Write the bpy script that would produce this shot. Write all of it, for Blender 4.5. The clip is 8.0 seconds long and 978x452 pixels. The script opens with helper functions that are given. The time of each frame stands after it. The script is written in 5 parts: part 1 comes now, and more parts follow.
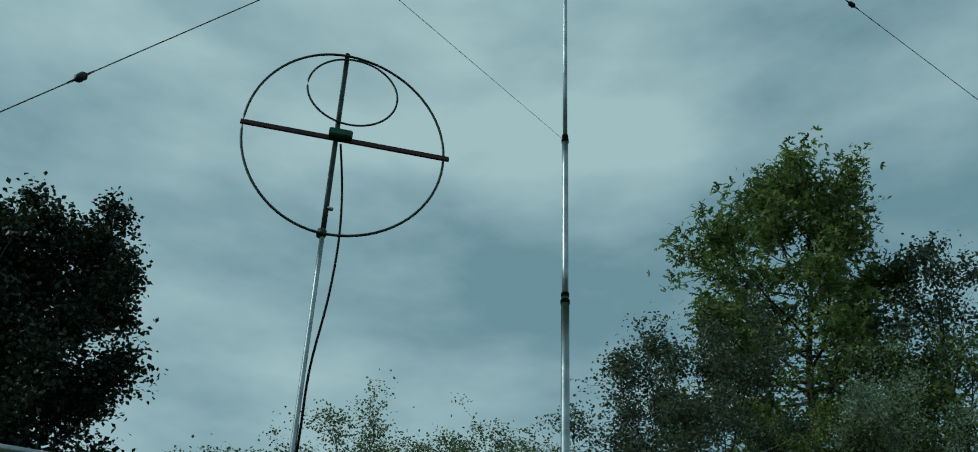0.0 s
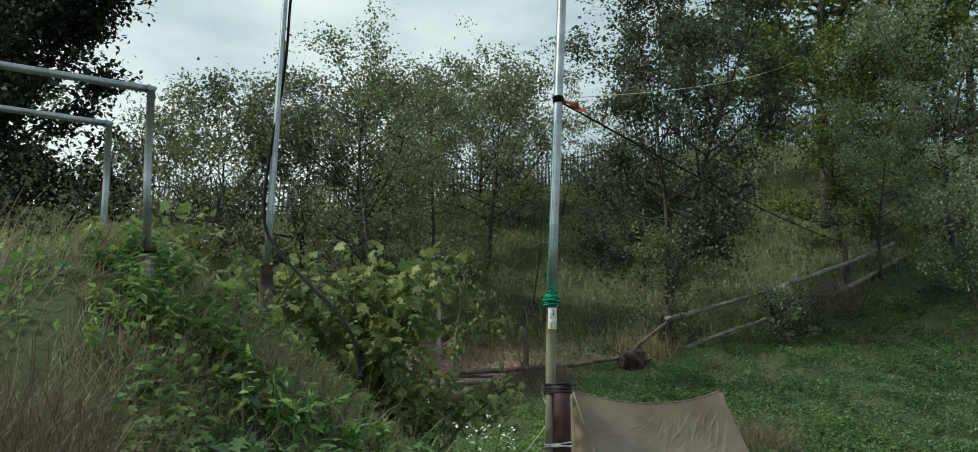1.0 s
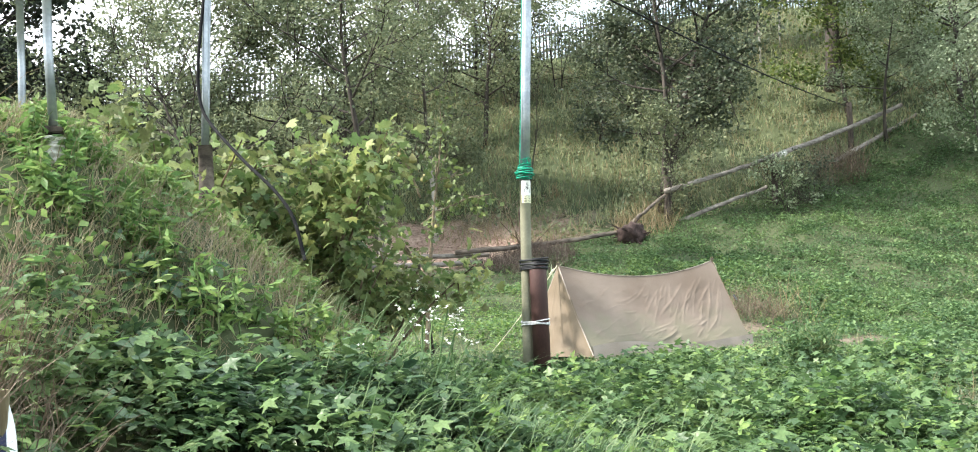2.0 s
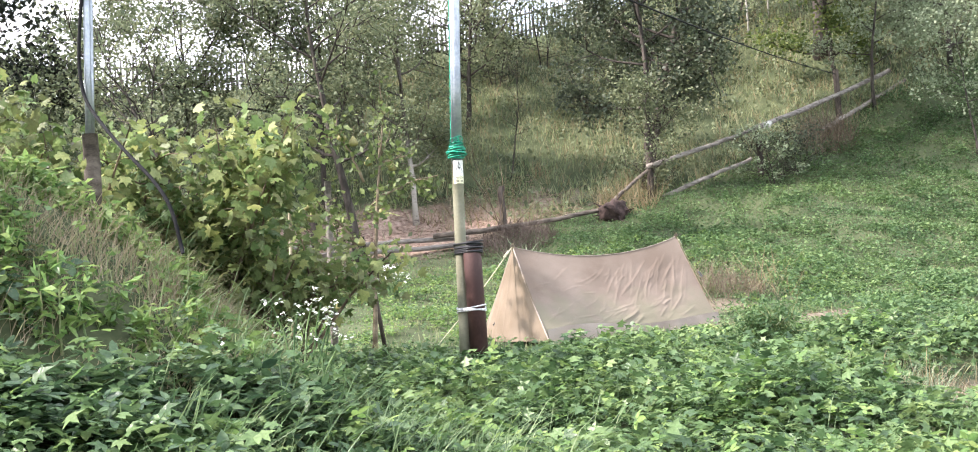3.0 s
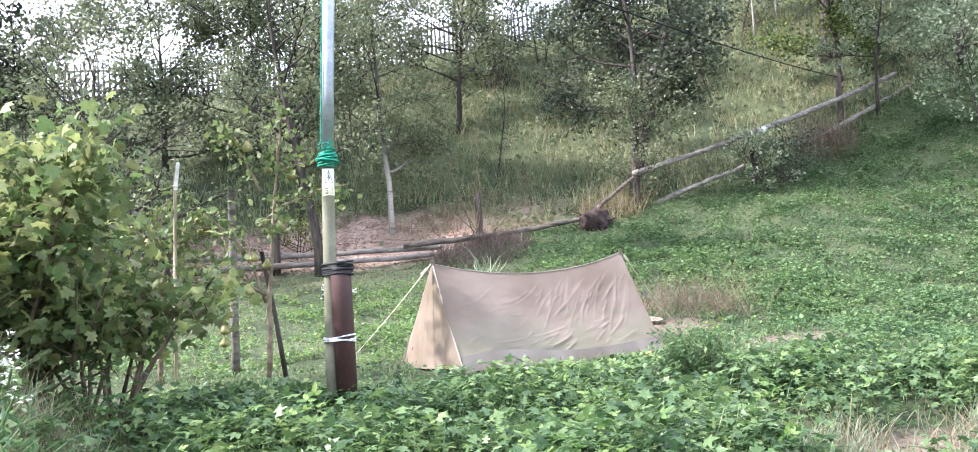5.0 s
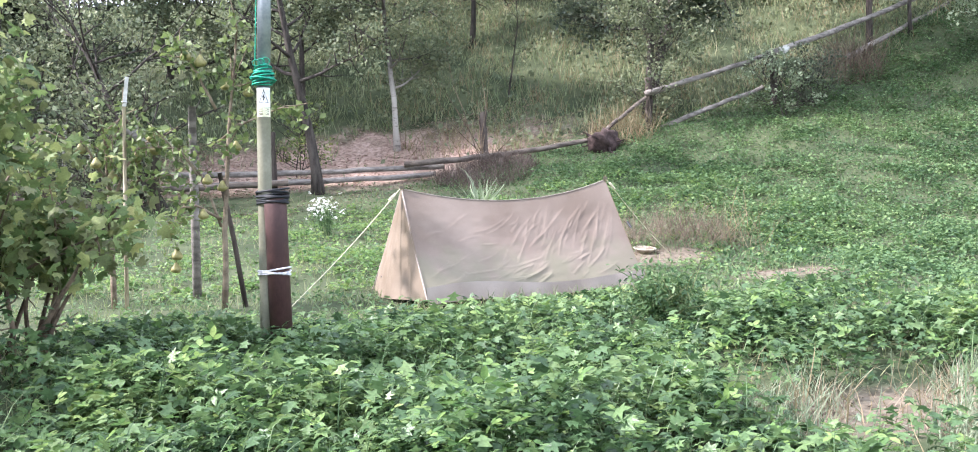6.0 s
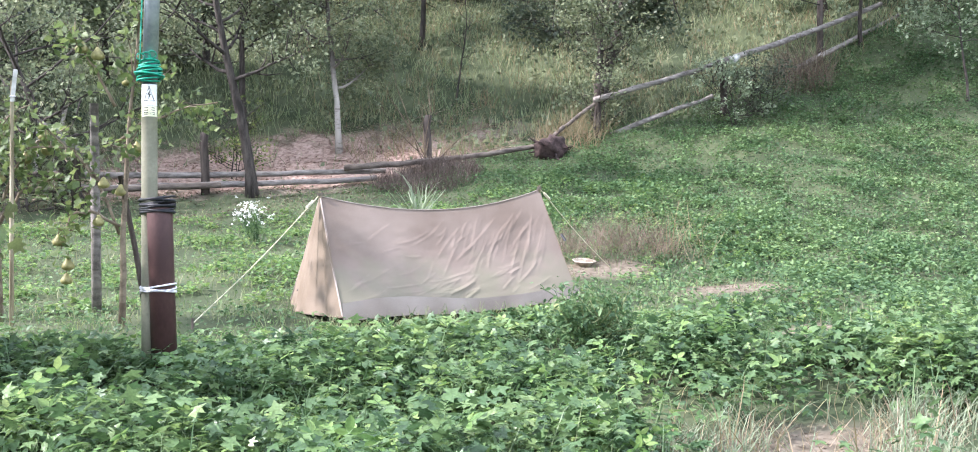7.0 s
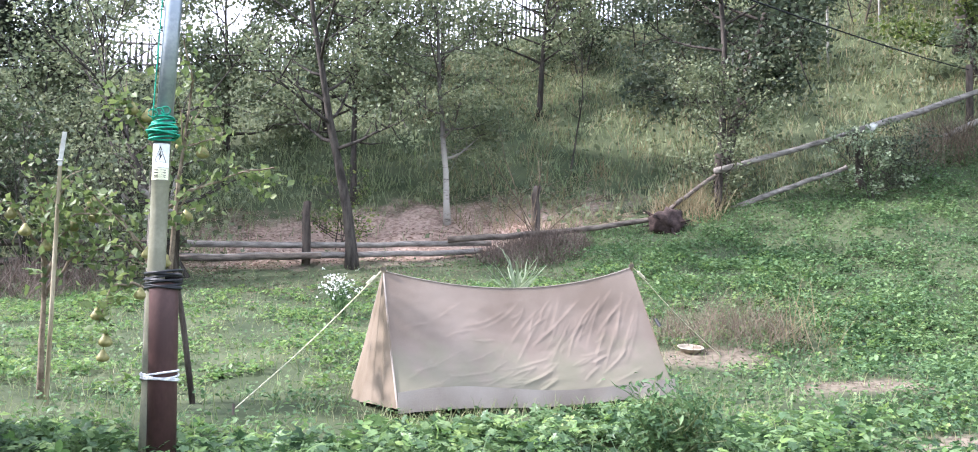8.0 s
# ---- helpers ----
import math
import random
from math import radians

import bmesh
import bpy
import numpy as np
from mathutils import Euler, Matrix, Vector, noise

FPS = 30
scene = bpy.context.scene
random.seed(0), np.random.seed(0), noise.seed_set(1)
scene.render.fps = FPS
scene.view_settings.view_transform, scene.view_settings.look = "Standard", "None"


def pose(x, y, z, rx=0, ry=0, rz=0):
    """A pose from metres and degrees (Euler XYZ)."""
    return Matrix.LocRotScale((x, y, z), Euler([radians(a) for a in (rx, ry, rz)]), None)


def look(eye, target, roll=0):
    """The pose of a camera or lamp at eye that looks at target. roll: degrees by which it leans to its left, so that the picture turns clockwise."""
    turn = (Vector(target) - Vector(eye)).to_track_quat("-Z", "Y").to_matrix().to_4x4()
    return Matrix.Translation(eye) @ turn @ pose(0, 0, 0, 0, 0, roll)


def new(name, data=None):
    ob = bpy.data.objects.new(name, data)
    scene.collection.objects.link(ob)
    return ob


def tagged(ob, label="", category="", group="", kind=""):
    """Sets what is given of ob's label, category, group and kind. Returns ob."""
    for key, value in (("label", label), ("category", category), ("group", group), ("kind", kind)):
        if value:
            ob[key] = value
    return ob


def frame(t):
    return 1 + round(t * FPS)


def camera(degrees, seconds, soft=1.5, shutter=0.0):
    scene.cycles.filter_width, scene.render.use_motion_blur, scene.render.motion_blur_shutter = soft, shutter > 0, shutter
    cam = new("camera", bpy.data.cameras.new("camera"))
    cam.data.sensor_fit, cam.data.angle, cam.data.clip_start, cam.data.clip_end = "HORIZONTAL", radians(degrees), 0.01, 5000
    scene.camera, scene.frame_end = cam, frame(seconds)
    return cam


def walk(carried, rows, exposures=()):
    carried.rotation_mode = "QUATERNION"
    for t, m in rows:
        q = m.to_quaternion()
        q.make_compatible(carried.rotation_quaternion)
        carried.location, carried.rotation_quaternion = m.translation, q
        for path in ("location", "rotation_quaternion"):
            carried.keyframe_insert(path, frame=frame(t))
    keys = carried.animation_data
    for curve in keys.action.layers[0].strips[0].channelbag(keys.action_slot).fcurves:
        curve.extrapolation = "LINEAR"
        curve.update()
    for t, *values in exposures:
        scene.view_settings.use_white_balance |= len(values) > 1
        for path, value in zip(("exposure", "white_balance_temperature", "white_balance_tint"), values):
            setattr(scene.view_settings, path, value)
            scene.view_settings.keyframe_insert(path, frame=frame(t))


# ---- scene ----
cam = camera(54.3, 8.0, soft=1.0)
PATH = [
    (0, (-5.426, -9.341, 0.499), (-4.741, -7.857, 1.649), 0.5),
    (0.5, (-5.399, -9.335, 0.498), (-4.71, -7.605, 1.228), 2.3),
    (0.7, (-5.35, -9.311, 0.506), (-4.673, -7.518, 1.076), 0.5),
    (1, (-5.242, -9.269, 0.499), (-4.436, -7.494, 0.944), 0.6),
    (1.5, (-5.029, -9.094, 0.487), (-4.177, -7.316, 0.824), 2.9),
    (1.7, (-4.938, -9.023, 0.503), (-4.076, -7.233, 0.735), 0.7),
    (2.8, (-4.228, -8.958, 0.522), (-3.457, -7.121, 0.699), -3.1),
    (3, (-4.103, -8.894, 0.527), (-3.312, -7.065, 0.688), -3.4),
    (3.5, (-3.832, -8.783, 0.56), (-3.007, -6.964, 0.647), -0.9),
    (4, (-3.496, -8.633, 0.591), (-2.752, -6.78, 0.707), -2.3),
    (4.5, (-3.1, -8.605, 0.623), (-2.413, -6.735, 0.795), -3.6),
    (4.7, (-2.984, -8.56, 0.626), (-2.256, -6.705, 0.807), -3.4),
    (5.8, (-2.256, -8.195, 0.716), (-1.534, -6.331, 0.77), -1.2),
    (6, (-2.136, -8.18, 0.734), (-1.459, -6.297, 0.734), -1.7),
    (6.5, (-1.917, -8.058, 0.731), (-1.24, -6.177, 0.677), -2.4),
    (7, (-1.712, -7.805, 0.799), (-0.951, -5.955, 0.804), -0.8),
    (7.5, (-1.486, -7.559, 0.855), (-0.731, -5.71, 0.969), -2.6),
    (8, (-1.03, -7.123, 0.862), (-0.531, -5.192, 1.02), 0.5),
]
# seconds, stops, kelvin, tint
EXPOSURES = [(0.0, -0.95, 5350, -20), (0.5, -0.75, 5700, -14), (0.8, -0.3, 6100, -4), (1.0, 0.0, 6450, -2), (1.5, 1.15, 6500, 2), (2.8, 2.02, 6500, 19), (4.5, 2.1, 5960, 21), (6.0, 2.08, 5920, 22), (8.0, 2.0, 5820, 21)]
SKY_STRENGTH, SUN_STRENGTH = 1.0, 3.3
walk(cam, [(t, look(e, g, r)) for t, e, g, r in PATH], EXPOSURES)

# ---- world and sun ----
SUN_EL, SUN_AZ = radians(40), radians(-82)      # azimuth from +y, negative towards -x
world = bpy.data.worlds.new("sky")
scene.world = world
world.use_nodes = True
wn, wl = world.node_tree.nodes, world.node_tree.links
wn.clear()
w_out, w_bg = wn.new("ShaderNodeOutputWorld"), wn.new("ShaderNodeBackground")
w_sky = wn.new("ShaderNodeTexSky")
w_sky.sky_type, w_sky.sun_disc = "NISHITA", False
w_sky.sun_elevation, w_sky.sun_rotation = SUN_EL, SUN_AZ
w_tc, w_map = wn.new("ShaderNodeTexCoord"), wn.new("ShaderNodeMapping")
w_map.inputs["Scale"].default_value = (1.0, 1.0, 2.6)
w_noise = wn.new("ShaderNodeTexNoise")
w_noise.inputs["Scale"].default_value, w_noise.inputs["Detail"].default_value = 2.3, 7
w_noise.inputs["Roughness"].default_value = 0.52
w_ramp = wn.new("ShaderNodeValToRGB")
w_ramp.color_ramp.elements[0].position, w_ramp.color_ramp.elements[0].color = 0.38, (0.42, 0.54, 0.62, 1)
w_ramp.color_ramp.elements[1].position, w_ramp.color_ramp.elements[1].color = 0.62, (1.0, 1.04, 1.05, 1)
w_mul, w_mix = wn.new("ShaderNodeMix"), wn.new("ShaderNodeMix")
w_mul.data_type = w_mix.data_type = "RGBA"
w_mul.blend_type = "MULTIPLY"
w_mul.inputs[0].default_value, w_mul.inputs[7].default_value = 1.0, (0.12, 0.12, 0.12, 1)
w_mix.inputs[0].default_value = 0.86             # cloud cover
wl.new(w_tc.outputs["Generated"], w_map.inputs["Vector"])
wl.new(w_map.outputs["Vector"], w_noise.inputs["Vector"])
wl.new(w_noise.outputs["Fac"], w_ramp.inputs["Fac"])
wl.new(w_sky.outputs["Color"], w_mul.inputs[6])
wl.new(w_mul.outputs[2], w_mix.inputs[6])
wl.new(w_ramp.outputs["Color"], w_mix.inputs[7])
wl.new(w_mix.outputs[2], w_bg.inputs["Color"])
wl.new(w_bg.outputs["Background"], w_out.inputs["Surface"])
w_bg.inputs["Strength"].default_value = SKY_STRENGTH

sun = new("sun", bpy.data.lights.new("sun", "SUN"))
sun.data.energy, sun.data.angle, sun.data.color = SUN_STRENGTH, radians(2.5), (1.0, 0.95, 0.86)
sun.rotation_euler = (math.pi / 2 - SUN_EL, 0, math.pi - SUN_AZ)


# ---- materials ----
def mat(name, a, b, scale=8.0, rough=0.8, metal=0.0, bump=0.25, fine=60.0, ramp=(0.35, 0.65), stretch=(1, 1, 1), spec=0.3):
    """Two colours mixed by large and fine noise, with fine relief."""
    m = bpy.data.materials.new(name)
    m.use_nodes = True
    n, l = m.node_tree.nodes, m.node_tree.links
    p = n["Principled BSDF"]
    tc, mp = n.new("ShaderNodeTexCoord"), n.new("ShaderNodeMapping")
    mp.inputs["Scale"].default_value = stretch
    l.new(tc.outputs["Object"], mp.inputs["Vector"])
    big, small = n.new("ShaderNodeTexNoise"), n.new("ShaderNodeTexNoise")
    big.inputs["Scale"].default_value, big.inputs["Detail"].default_value = scale, 5
    small.inputs["Scale"].default_value, small.inputs["Detail"].default_value = fine, 3
    l.new(mp.outputs["Vector"], big.inputs["Vector"])
    l.new(mp.outputs["Vector"], small.inputs["Vector"])
    add = n.new("ShaderNodeMath")
    add.operation = "MULTIPLY_ADD"
    add.inputs[1].default_value = 0.35
    l.new(small.outputs["Fac"], add.inputs[0])
    sub = n.new("ShaderNodeMath")
    sub.operation = "MULTIPLY_ADD"
    sub.inputs[1].default_value, sub.inputs[2].default_value = 1.0, -0.175
    l.new(big.outputs["Fac"], sub.inputs[0])
    l.new(sub.outputs[0], add.inputs[2])
    r = n.new("ShaderNodeValToRGB")
    r.color_ramp.elements[0].position, r.color_ramp.elements[0].color = ramp[0], (*a, 1)
    r.color_ramp.elements[1].position, r.color_ramp.elements[1].color = ramp[1], (*b, 1)
    l.new(add.outputs[0], r.inputs["Fac"])
    l.new(r.outputs["Color"], p.inputs["Base Color"])
    p.inputs["Roughness"].default_value, p.inputs["Metallic"].default_value = rough, metal
    p.inputs["Specular IOR Level"].default_value = spec
    bp = n.new("ShaderNodeBump")
    bp.inputs["Strength"].default_value, bp.inputs["Distance"].default_value = bump, 0.01
    l.new(add.outputs[0], bp.inputs["Height"])
    l.new(bp.outputs["Normal"], p.inputs["Normal"])
    return m


def leaf_mat(name, colours, translucent=0.35, rough=0.5, patch=1.5):
    """Foliage: each leaf its own tone by island, drifting in patches over metres; some light passes through."""
    m = bpy.data.materials.new(name)
    m.use_nodes = True
    n, l = m.node_tree.nodes, m.node_tree.links
    p = n["Principled BSDF"]
    geo, tc = n.new("ShaderNodeNewGeometry"), n.new("ShaderNodeTexCoord")
    nz = n.new("ShaderNodeTexNoise")
    nz.inputs["Scale"].default_value, nz.inputs["Detail"].default_value = patch, 4
    l.new(tc.outputs["Object"], nz.inputs["Vector"])
    mr = n.new("ShaderNodeMapRange")
    mr.inputs[1].default_value, mr.inputs[2].default_value = 0.3, 0.7
    l.new(nz.outputs["Fac"], mr.inputs[0])
    mx = n.new("ShaderNodeMath")
    mx.operation = "MULTIPLY_ADD"
    mx.inputs[1].default_value = 0.6
    l.new(geo.outputs["Random Per Island"], mx.inputs[0])
    sc = n.new("ShaderNodeMath")
    sc.operation = "MULTIPLY"
    sc.inputs[1].default_value = 0.4
    l.new(mr.outputs[0], sc.inputs[0])
    l.new(sc.outputs[0], mx.inputs[2])
    r = n.new("ShaderNodeValToRGB")
    while len(r.color_ramp.elements) < len(colours):
        r.color_ramp.elements.new(0.5)
    for i, c in enumerate(colours):
        e = r.color_ramp.elements[i]
        e.position, e.color = 0.05 + 0.9 * i / (len(colours) - 1), (*c, 1)
    l.new(mx.outputs[0], r.inputs["Fac"])
    fine, fmap, tone = n.new("ShaderNodeTexNoise"), n.new("ShaderNodeMapRange"), n.new("ShaderNodeMix")
    fine.inputs["Scale"].default_value, fine.inputs["Detail"].default_value = 95, 2
    l.new(tc.outputs["Object"], fine.inputs["Vector"])
    fmap.inputs[1].default_value, fmap.inputs[2].default_value, fmap.inputs[3].default_value, fmap.inputs[4].default_value = 0.3, 0.7, 0.72, 1.22
    l.new(fine.outputs["Fac"], fmap.inputs[0])
    tone.data_type, tone.blend_type = "RGBA", "MULTIPLY"
    tone.inputs[0].default_value = 1.0
    l.new(r.outputs["Color"], tone.inputs[6])
    l.new(fmap.outputs[0], tone.inputs[7])
    l.new(tone.outputs[2], p.inputs["Base Color"])
    bp = n.new("ShaderNodeBump")
    bp.inputs["Strength"].default_value, bp.inputs["Distance"].default_value = 0.4, 0.006
    l.new(fine.outputs["Fac"], bp.inputs["Height"])
    l.new(bp.outputs["Normal"], p.inputs["Normal"])
    p.inputs["Roughness"].default_value = rough
    p.inputs["Specular IOR Level"].default_value = 0.35
    tr, mixs = n.new("ShaderNodeBsdfTranslucent"), n.new("ShaderNodeMixShader")
    l.new(r.outputs["Color"], tr.inputs["Color"])
    mixs.inputs[0].default_value = translucent
    l.new(p.outputs[0], mixs.inputs[1])
    l.new(tr.outputs[0], mixs.inputs[2])
    l.new(mixs.outputs[0], n["Material Output"].inputs["Surface"])
    return m


M_BARK = mat("bark", (0.022, 0.018, 0.015), (0.075, 0.063, 0.054), 6, 0.9, bump=0.8, stretch=(3, 3, 0.6))
M_BIRCH = mat("birch_bark", (0.08, 0.072, 0.064), (0.40, 0.38, 0.35), 5, 0.8, bump=0.4, ramp=(0.30, 0.45), stretch=(1, 1, 3))


def darker_above(m, z0, z1, colour):
    """Bark that turns from pale to dark between two heights."""
    n, l = m.node_tree.nodes, m.node_tree.links
    p = n["Principled BSDF"]
    old = p.inputs["Base Color"].links[0].from_socket
    tc, sep, mr, mix = n.new("ShaderNodeTexCoord"), n.new("ShaderNodeSeparateXYZ"), n.new("ShaderNodeMapRange"), n.new("ShaderNodeMix")
    l.new(tc.outputs["Object"], sep.inputs[0])
    l.new(sep.outputs["Z"], mr.inputs[0])
    mr.inputs[1].default_value, mr.inputs[2].default_value = z0, z1
    mix.data_type = "RGBA"
    mix.inputs[7].default_value = (*colour, 1)
    l.new(mr.outputs[0], mix.inputs[0])
    l.new(old, mix.inputs[6])
    l.new(mix.outputs[2], p.inputs["Base Color"])


M_YOUNGBIRCH = mat("young_birch_bark", (0.12, 0.105, 0.09), (0.40, 0.37, 0.33), 5, 0.8, bump=0.4, ramp=(0.30, 0.45), stretch=(1, 1, 3))
darker_above(M_YOUNGBIRCH, 1.1, 2.0, (0.075, 0.065, 0.055))
M_TWIG = mat("twig", (0.07, 0.05, 0.035), (0.20, 0.15, 0.10), 9, 0.9)
M_POST = mat("weathered_post", (0.03, 0.023, 0.019), (0.095, 0.076, 0.064), 5, 0.9, bump=0.7, stretch=(4, 4, 0.5))
M_RAIL = mat("grey_rail", (0.10, 0.088, 0.077), (0.27, 0.24, 0.215), 5, 0.85, bump=0.6, stretch=(1, 4, 4))
M_RAILDARK = mat("brown_rail", (0.06, 0.048, 0.04), (0.17, 0.14, 0.115), 5, 0.9, bump=0.6, stretch=(1, 4, 4))
M_PICKET = mat("grey_picket", (0.07, 0.065, 0.06), (0.19, 0.175, 0.165), 3, 0.9, stretch=(4, 4, 0.6))
M_STAKE = mat("pale_stake", (0.25, 0.20, 0.13), (0.5, 0.43, 0.31), 7, 0.85, stretch=(4, 4, 0.5))
M_ZINC = mat("galvanised_steel", (0.24, 0.27, 0.30), (0.40, 0.43, 0.46), 5, 0.42, 0.8, bump=0.1)
M_TAN = mat("beige_painted_steel", (0.17, 0.165, 0.115), (0.26, 0.25, 0.18), 4, 0.5, 0.1, bump=0.15)
M_PVC = mat("brown_pipe", (0.050, 0.024, 0.022), (0.092, 0.046, 0.041), 4, 0.58, 0.0, bump=0.18, stretch=(1, 1, 0.5), spec=0.35)
M_BLACK = mat("black_tape", (0.008, 0.009, 0.011), (0.022, 0.022, 0.026), 20, 0.5, bump=0.3, spec=0.3)
M_CABLE = mat("black_cable", (0.006, 0.006, 0.007), (0.014, 0.014, 0.015), 20, 0.85, bump=0.1, spec=0.15)
M_GREEN = mat("green_cord", (0.0, 0.15, 0.09), (0.01, 0.32, 0.20), 30, 0.5, bump=0.5)
M_WHITE = mat("white_cord", (0.45, 0.44, 0.46), (0.78, 0.77, 0.78), 40, 0.7, bump=0.4)
M_ROPE = mat("pale_rope", (0.42, 0.38, 0.25), (0.66, 0.62, 0.47), 60, 0.8, bump=0.5)
M_ORANGE = mat("orange_ribbon", (0.42, 0.10, 0.06), (0.66, 0.24, 0.17), 12, 0.6)
M_SIGN = mat("white_sign", (0.62, 0.62, 0.57), (0.80, 0.80, 0.76), 12, 0.5, bump=0.05)
M_SIGNY = mat("cream_sign_band", (0.62, 0.60, 0.38), (0.74, 0.72, 0.52), 12, 0.5, bump=0.05)
M_INK = mat("sign_ink", (0.015, 0.015, 0.015), (0.04, 0.04, 0.04), 20, 0.6, bump=0.05)
M_MAROON = mat("maroon_bar", (0.028, 0.006, 0.010), (0.055, 0.012, 0.018), 8, 0.45, bump=0.1)
M_LOOP = mat("dark_tube", (0.015, 0.02, 0.02), (0.045, 0.05, 0.05), 10, 0.5, 0.2, bump=0.1)
M_BOX = mat("green_box", (0.015, 0.06, 0.035), (0.03, 0.11, 0.06), 10, 0.5, bump=0.1)
M_CERAMIC = mat("white_ceramic", (0.33, 0.32, 0.28), (0.58, 0.57, 0.52), 10, 0.35, bump=0.2, spec=0.5)
M_ENAMEL = mat("cream_enamel", (0.34, 0.29, 0.21), (0.60, 0.55, 0.45), 10, 0.35, bump=0.1, spec=0.5)
# stained brown, and darkened further in place of the shade inside the bowl
M_BASIN = mat("stained_shaded_enamel", (0.15, 0.115, 0.085), (0.33, 0.28, 0.215), 9, 0.45, bump=0.1, spec=0.4)
M_PEAR = mat("pear_skin", (0.14, 0.13, 0.045), (0.28, 0.255, 0.10), 18, 0.55, bump=0.1)
M_BAGW = mat("white_plastic", (0.66, 0.68, 0.72), (0.85, 0.86, 0.88), 9, 0.4, bump=0.3)
M_BAGN = mat("navy_plastic", (0.008, 0.012, 0.035), (0.02, 0.028, 0.07), 9, 0.4, bump=0.3)
M_ROOT = mat("dark_root", (0.022, 0.014, 0.013), (0.075, 0.05, 0.045), 9, 0.95, bump=0.9)
M_PETAL = mat("white_petal", (0.72, 0.72, 0.66), (0.86, 0.86, 0.82), 30, 0.7, bump=0.1)
M_WIRE = mat("thin_wire", (0.02, 0.02, 0.02), (0.06, 0.06, 0.06), 10, 0.6, bump=0.0)

L_GROUND = leaf_mat("ground_cover_leaf", [(0.034, 0.068, 0.03), (0.08, 0.145, 0.06), (0.14, 0.22, 0.086), (0.205, 0.28, 0.112)], 0.35, 0.38)
L_BRAMBLE = leaf_mat("bramble_leaf", [(0.024, 0.052, 0.028), (0.055, 0.105, 0.05), (0.10, 0.165, 0.078), (0.18, 0.23, 0.09)], 0.3, 0.38)
L_FRESH = leaf_mat("fresh_leaf", [(0.08, 0.16, 0.055), (0.14, 0.245, 0.075), (0.22, 0.32, 0.10), (0.31, 0.38, 0.14)], 0.42, 0.42)
L_MEADOW = leaf_mat("meadow_leaf", [(0.038, 0.08, 0.036), (0.085, 0.155, 0.064), (0.14, 0.225, 0.088), (0.205, 0.28, 0.115)], 0.35, 0.5, patch=0.9)
L_GRASS = leaf_mat("grass_blade", [(0.09, 0.16, 0.06), (0.15, 0.22, 0.085), (0.25, 0.28, 0.13), (0.36, 0.33, 0.19)], 0.35, patch=0.7)
L_BLADE = leaf_mat("long_green_blade", [(0.06, 0.11, 0.05), (0.11, 0.18, 0.08), (0.18, 0.25, 0.12), (0.27, 0.31, 0.17)], 0.35, 0.45, patch=0.7)
L_DRY = leaf_mat("dry_grass", [(0.13, 0.12, 0.055), (0.24, 0.20, 0.11), (0.33, 0.26, 0.16), (0.24, 0.15, 0.09)], 0.3, 0.7)
L_BROWN = leaf_mat("dead_grass", [(0.10, 0.075, 0.055), (0.17, 0.13, 0.095), (0.25, 0.19, 0.14)], 0.2, 0.8)
L_HAY = leaf_mat("pinkish_hay", [(0.20, 0.16, 0.10), (0.31, 0.25, 0.17), (0.42, 0.33, 0.25)], 0.3, 0.8)
L_BRUSH = leaf_mat("dead_brush", [(0.06, 0.043, 0.036), (0.125, 0.094, 0.077), (0.22, 0.175, 0.145)], 0.1, 0.9)
L_GREYGRASS = leaf_mat("feathery_grass", [(0.13, 0.175, 0.075), (0.21, 0.25, 0.115), (0.30, 0.30, 0.165), (0.42, 0.36, 0.24)], 0.3, 0.7)
L_HILL = leaf_mat("hill_grass", [(0.16, 0.205, 0.10), (0.23, 0.285, 0.14), (0.31, 0.335, 0.18), (0.40, 0.365, 0.23)], 0.3, 0.7, patch=0.35)
L_DARK = leaf_mat("dark_leaf", [(0.022, 0.035, 0.018), (0.035, 0.055, 0.025), (0.055, 0.075, 0.035), (0.085, 0.07, 0.05)], 0.25)
L_PLUM = leaf_mat("plum_leaf", [(0.038, 0.053, 0.038), (0.07, 0.092, 0.06), (0.115, 0.14, 0.085), (0.17, 0.17, 0.11)], 0.28)
L_SHRUB = leaf_mat("shrub_leaf", [(0.095, 0.12, 0.075), (0.145, 0.175, 0.10), (0.20, 0.23, 0.13), (0.27, 0.28, 0.16)], 0.36, 0.65)
L_ASH = leaf_mat("ash_leaf", [(0.04, 0.07, 0.022), (0.085, 0.125, 0.038), (0.165, 0.215, 0.062), (0.34, 0.35, 0.11)], 0.42)
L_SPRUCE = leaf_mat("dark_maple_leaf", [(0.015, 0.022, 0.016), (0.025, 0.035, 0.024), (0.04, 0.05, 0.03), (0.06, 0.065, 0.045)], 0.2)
L_GRAPE = leaf_mat("broad_leaf", [(0.06, 0.11, 0.04), (0.115, 0.18, 0.06), (0.19, 0.255, 0.095), (0.15, 0.16, 0.07), (0.29, 0.34, 0.12), (0.47, 0.44, 0.18)], 0.42, patch=2.2)
L_PEAR = leaf_mat("pear_leaf", [(0.065, 0.10, 0.038), (0.12, 0.165, 0.055), (0.23, 0.275, 0.095)], 0.4)
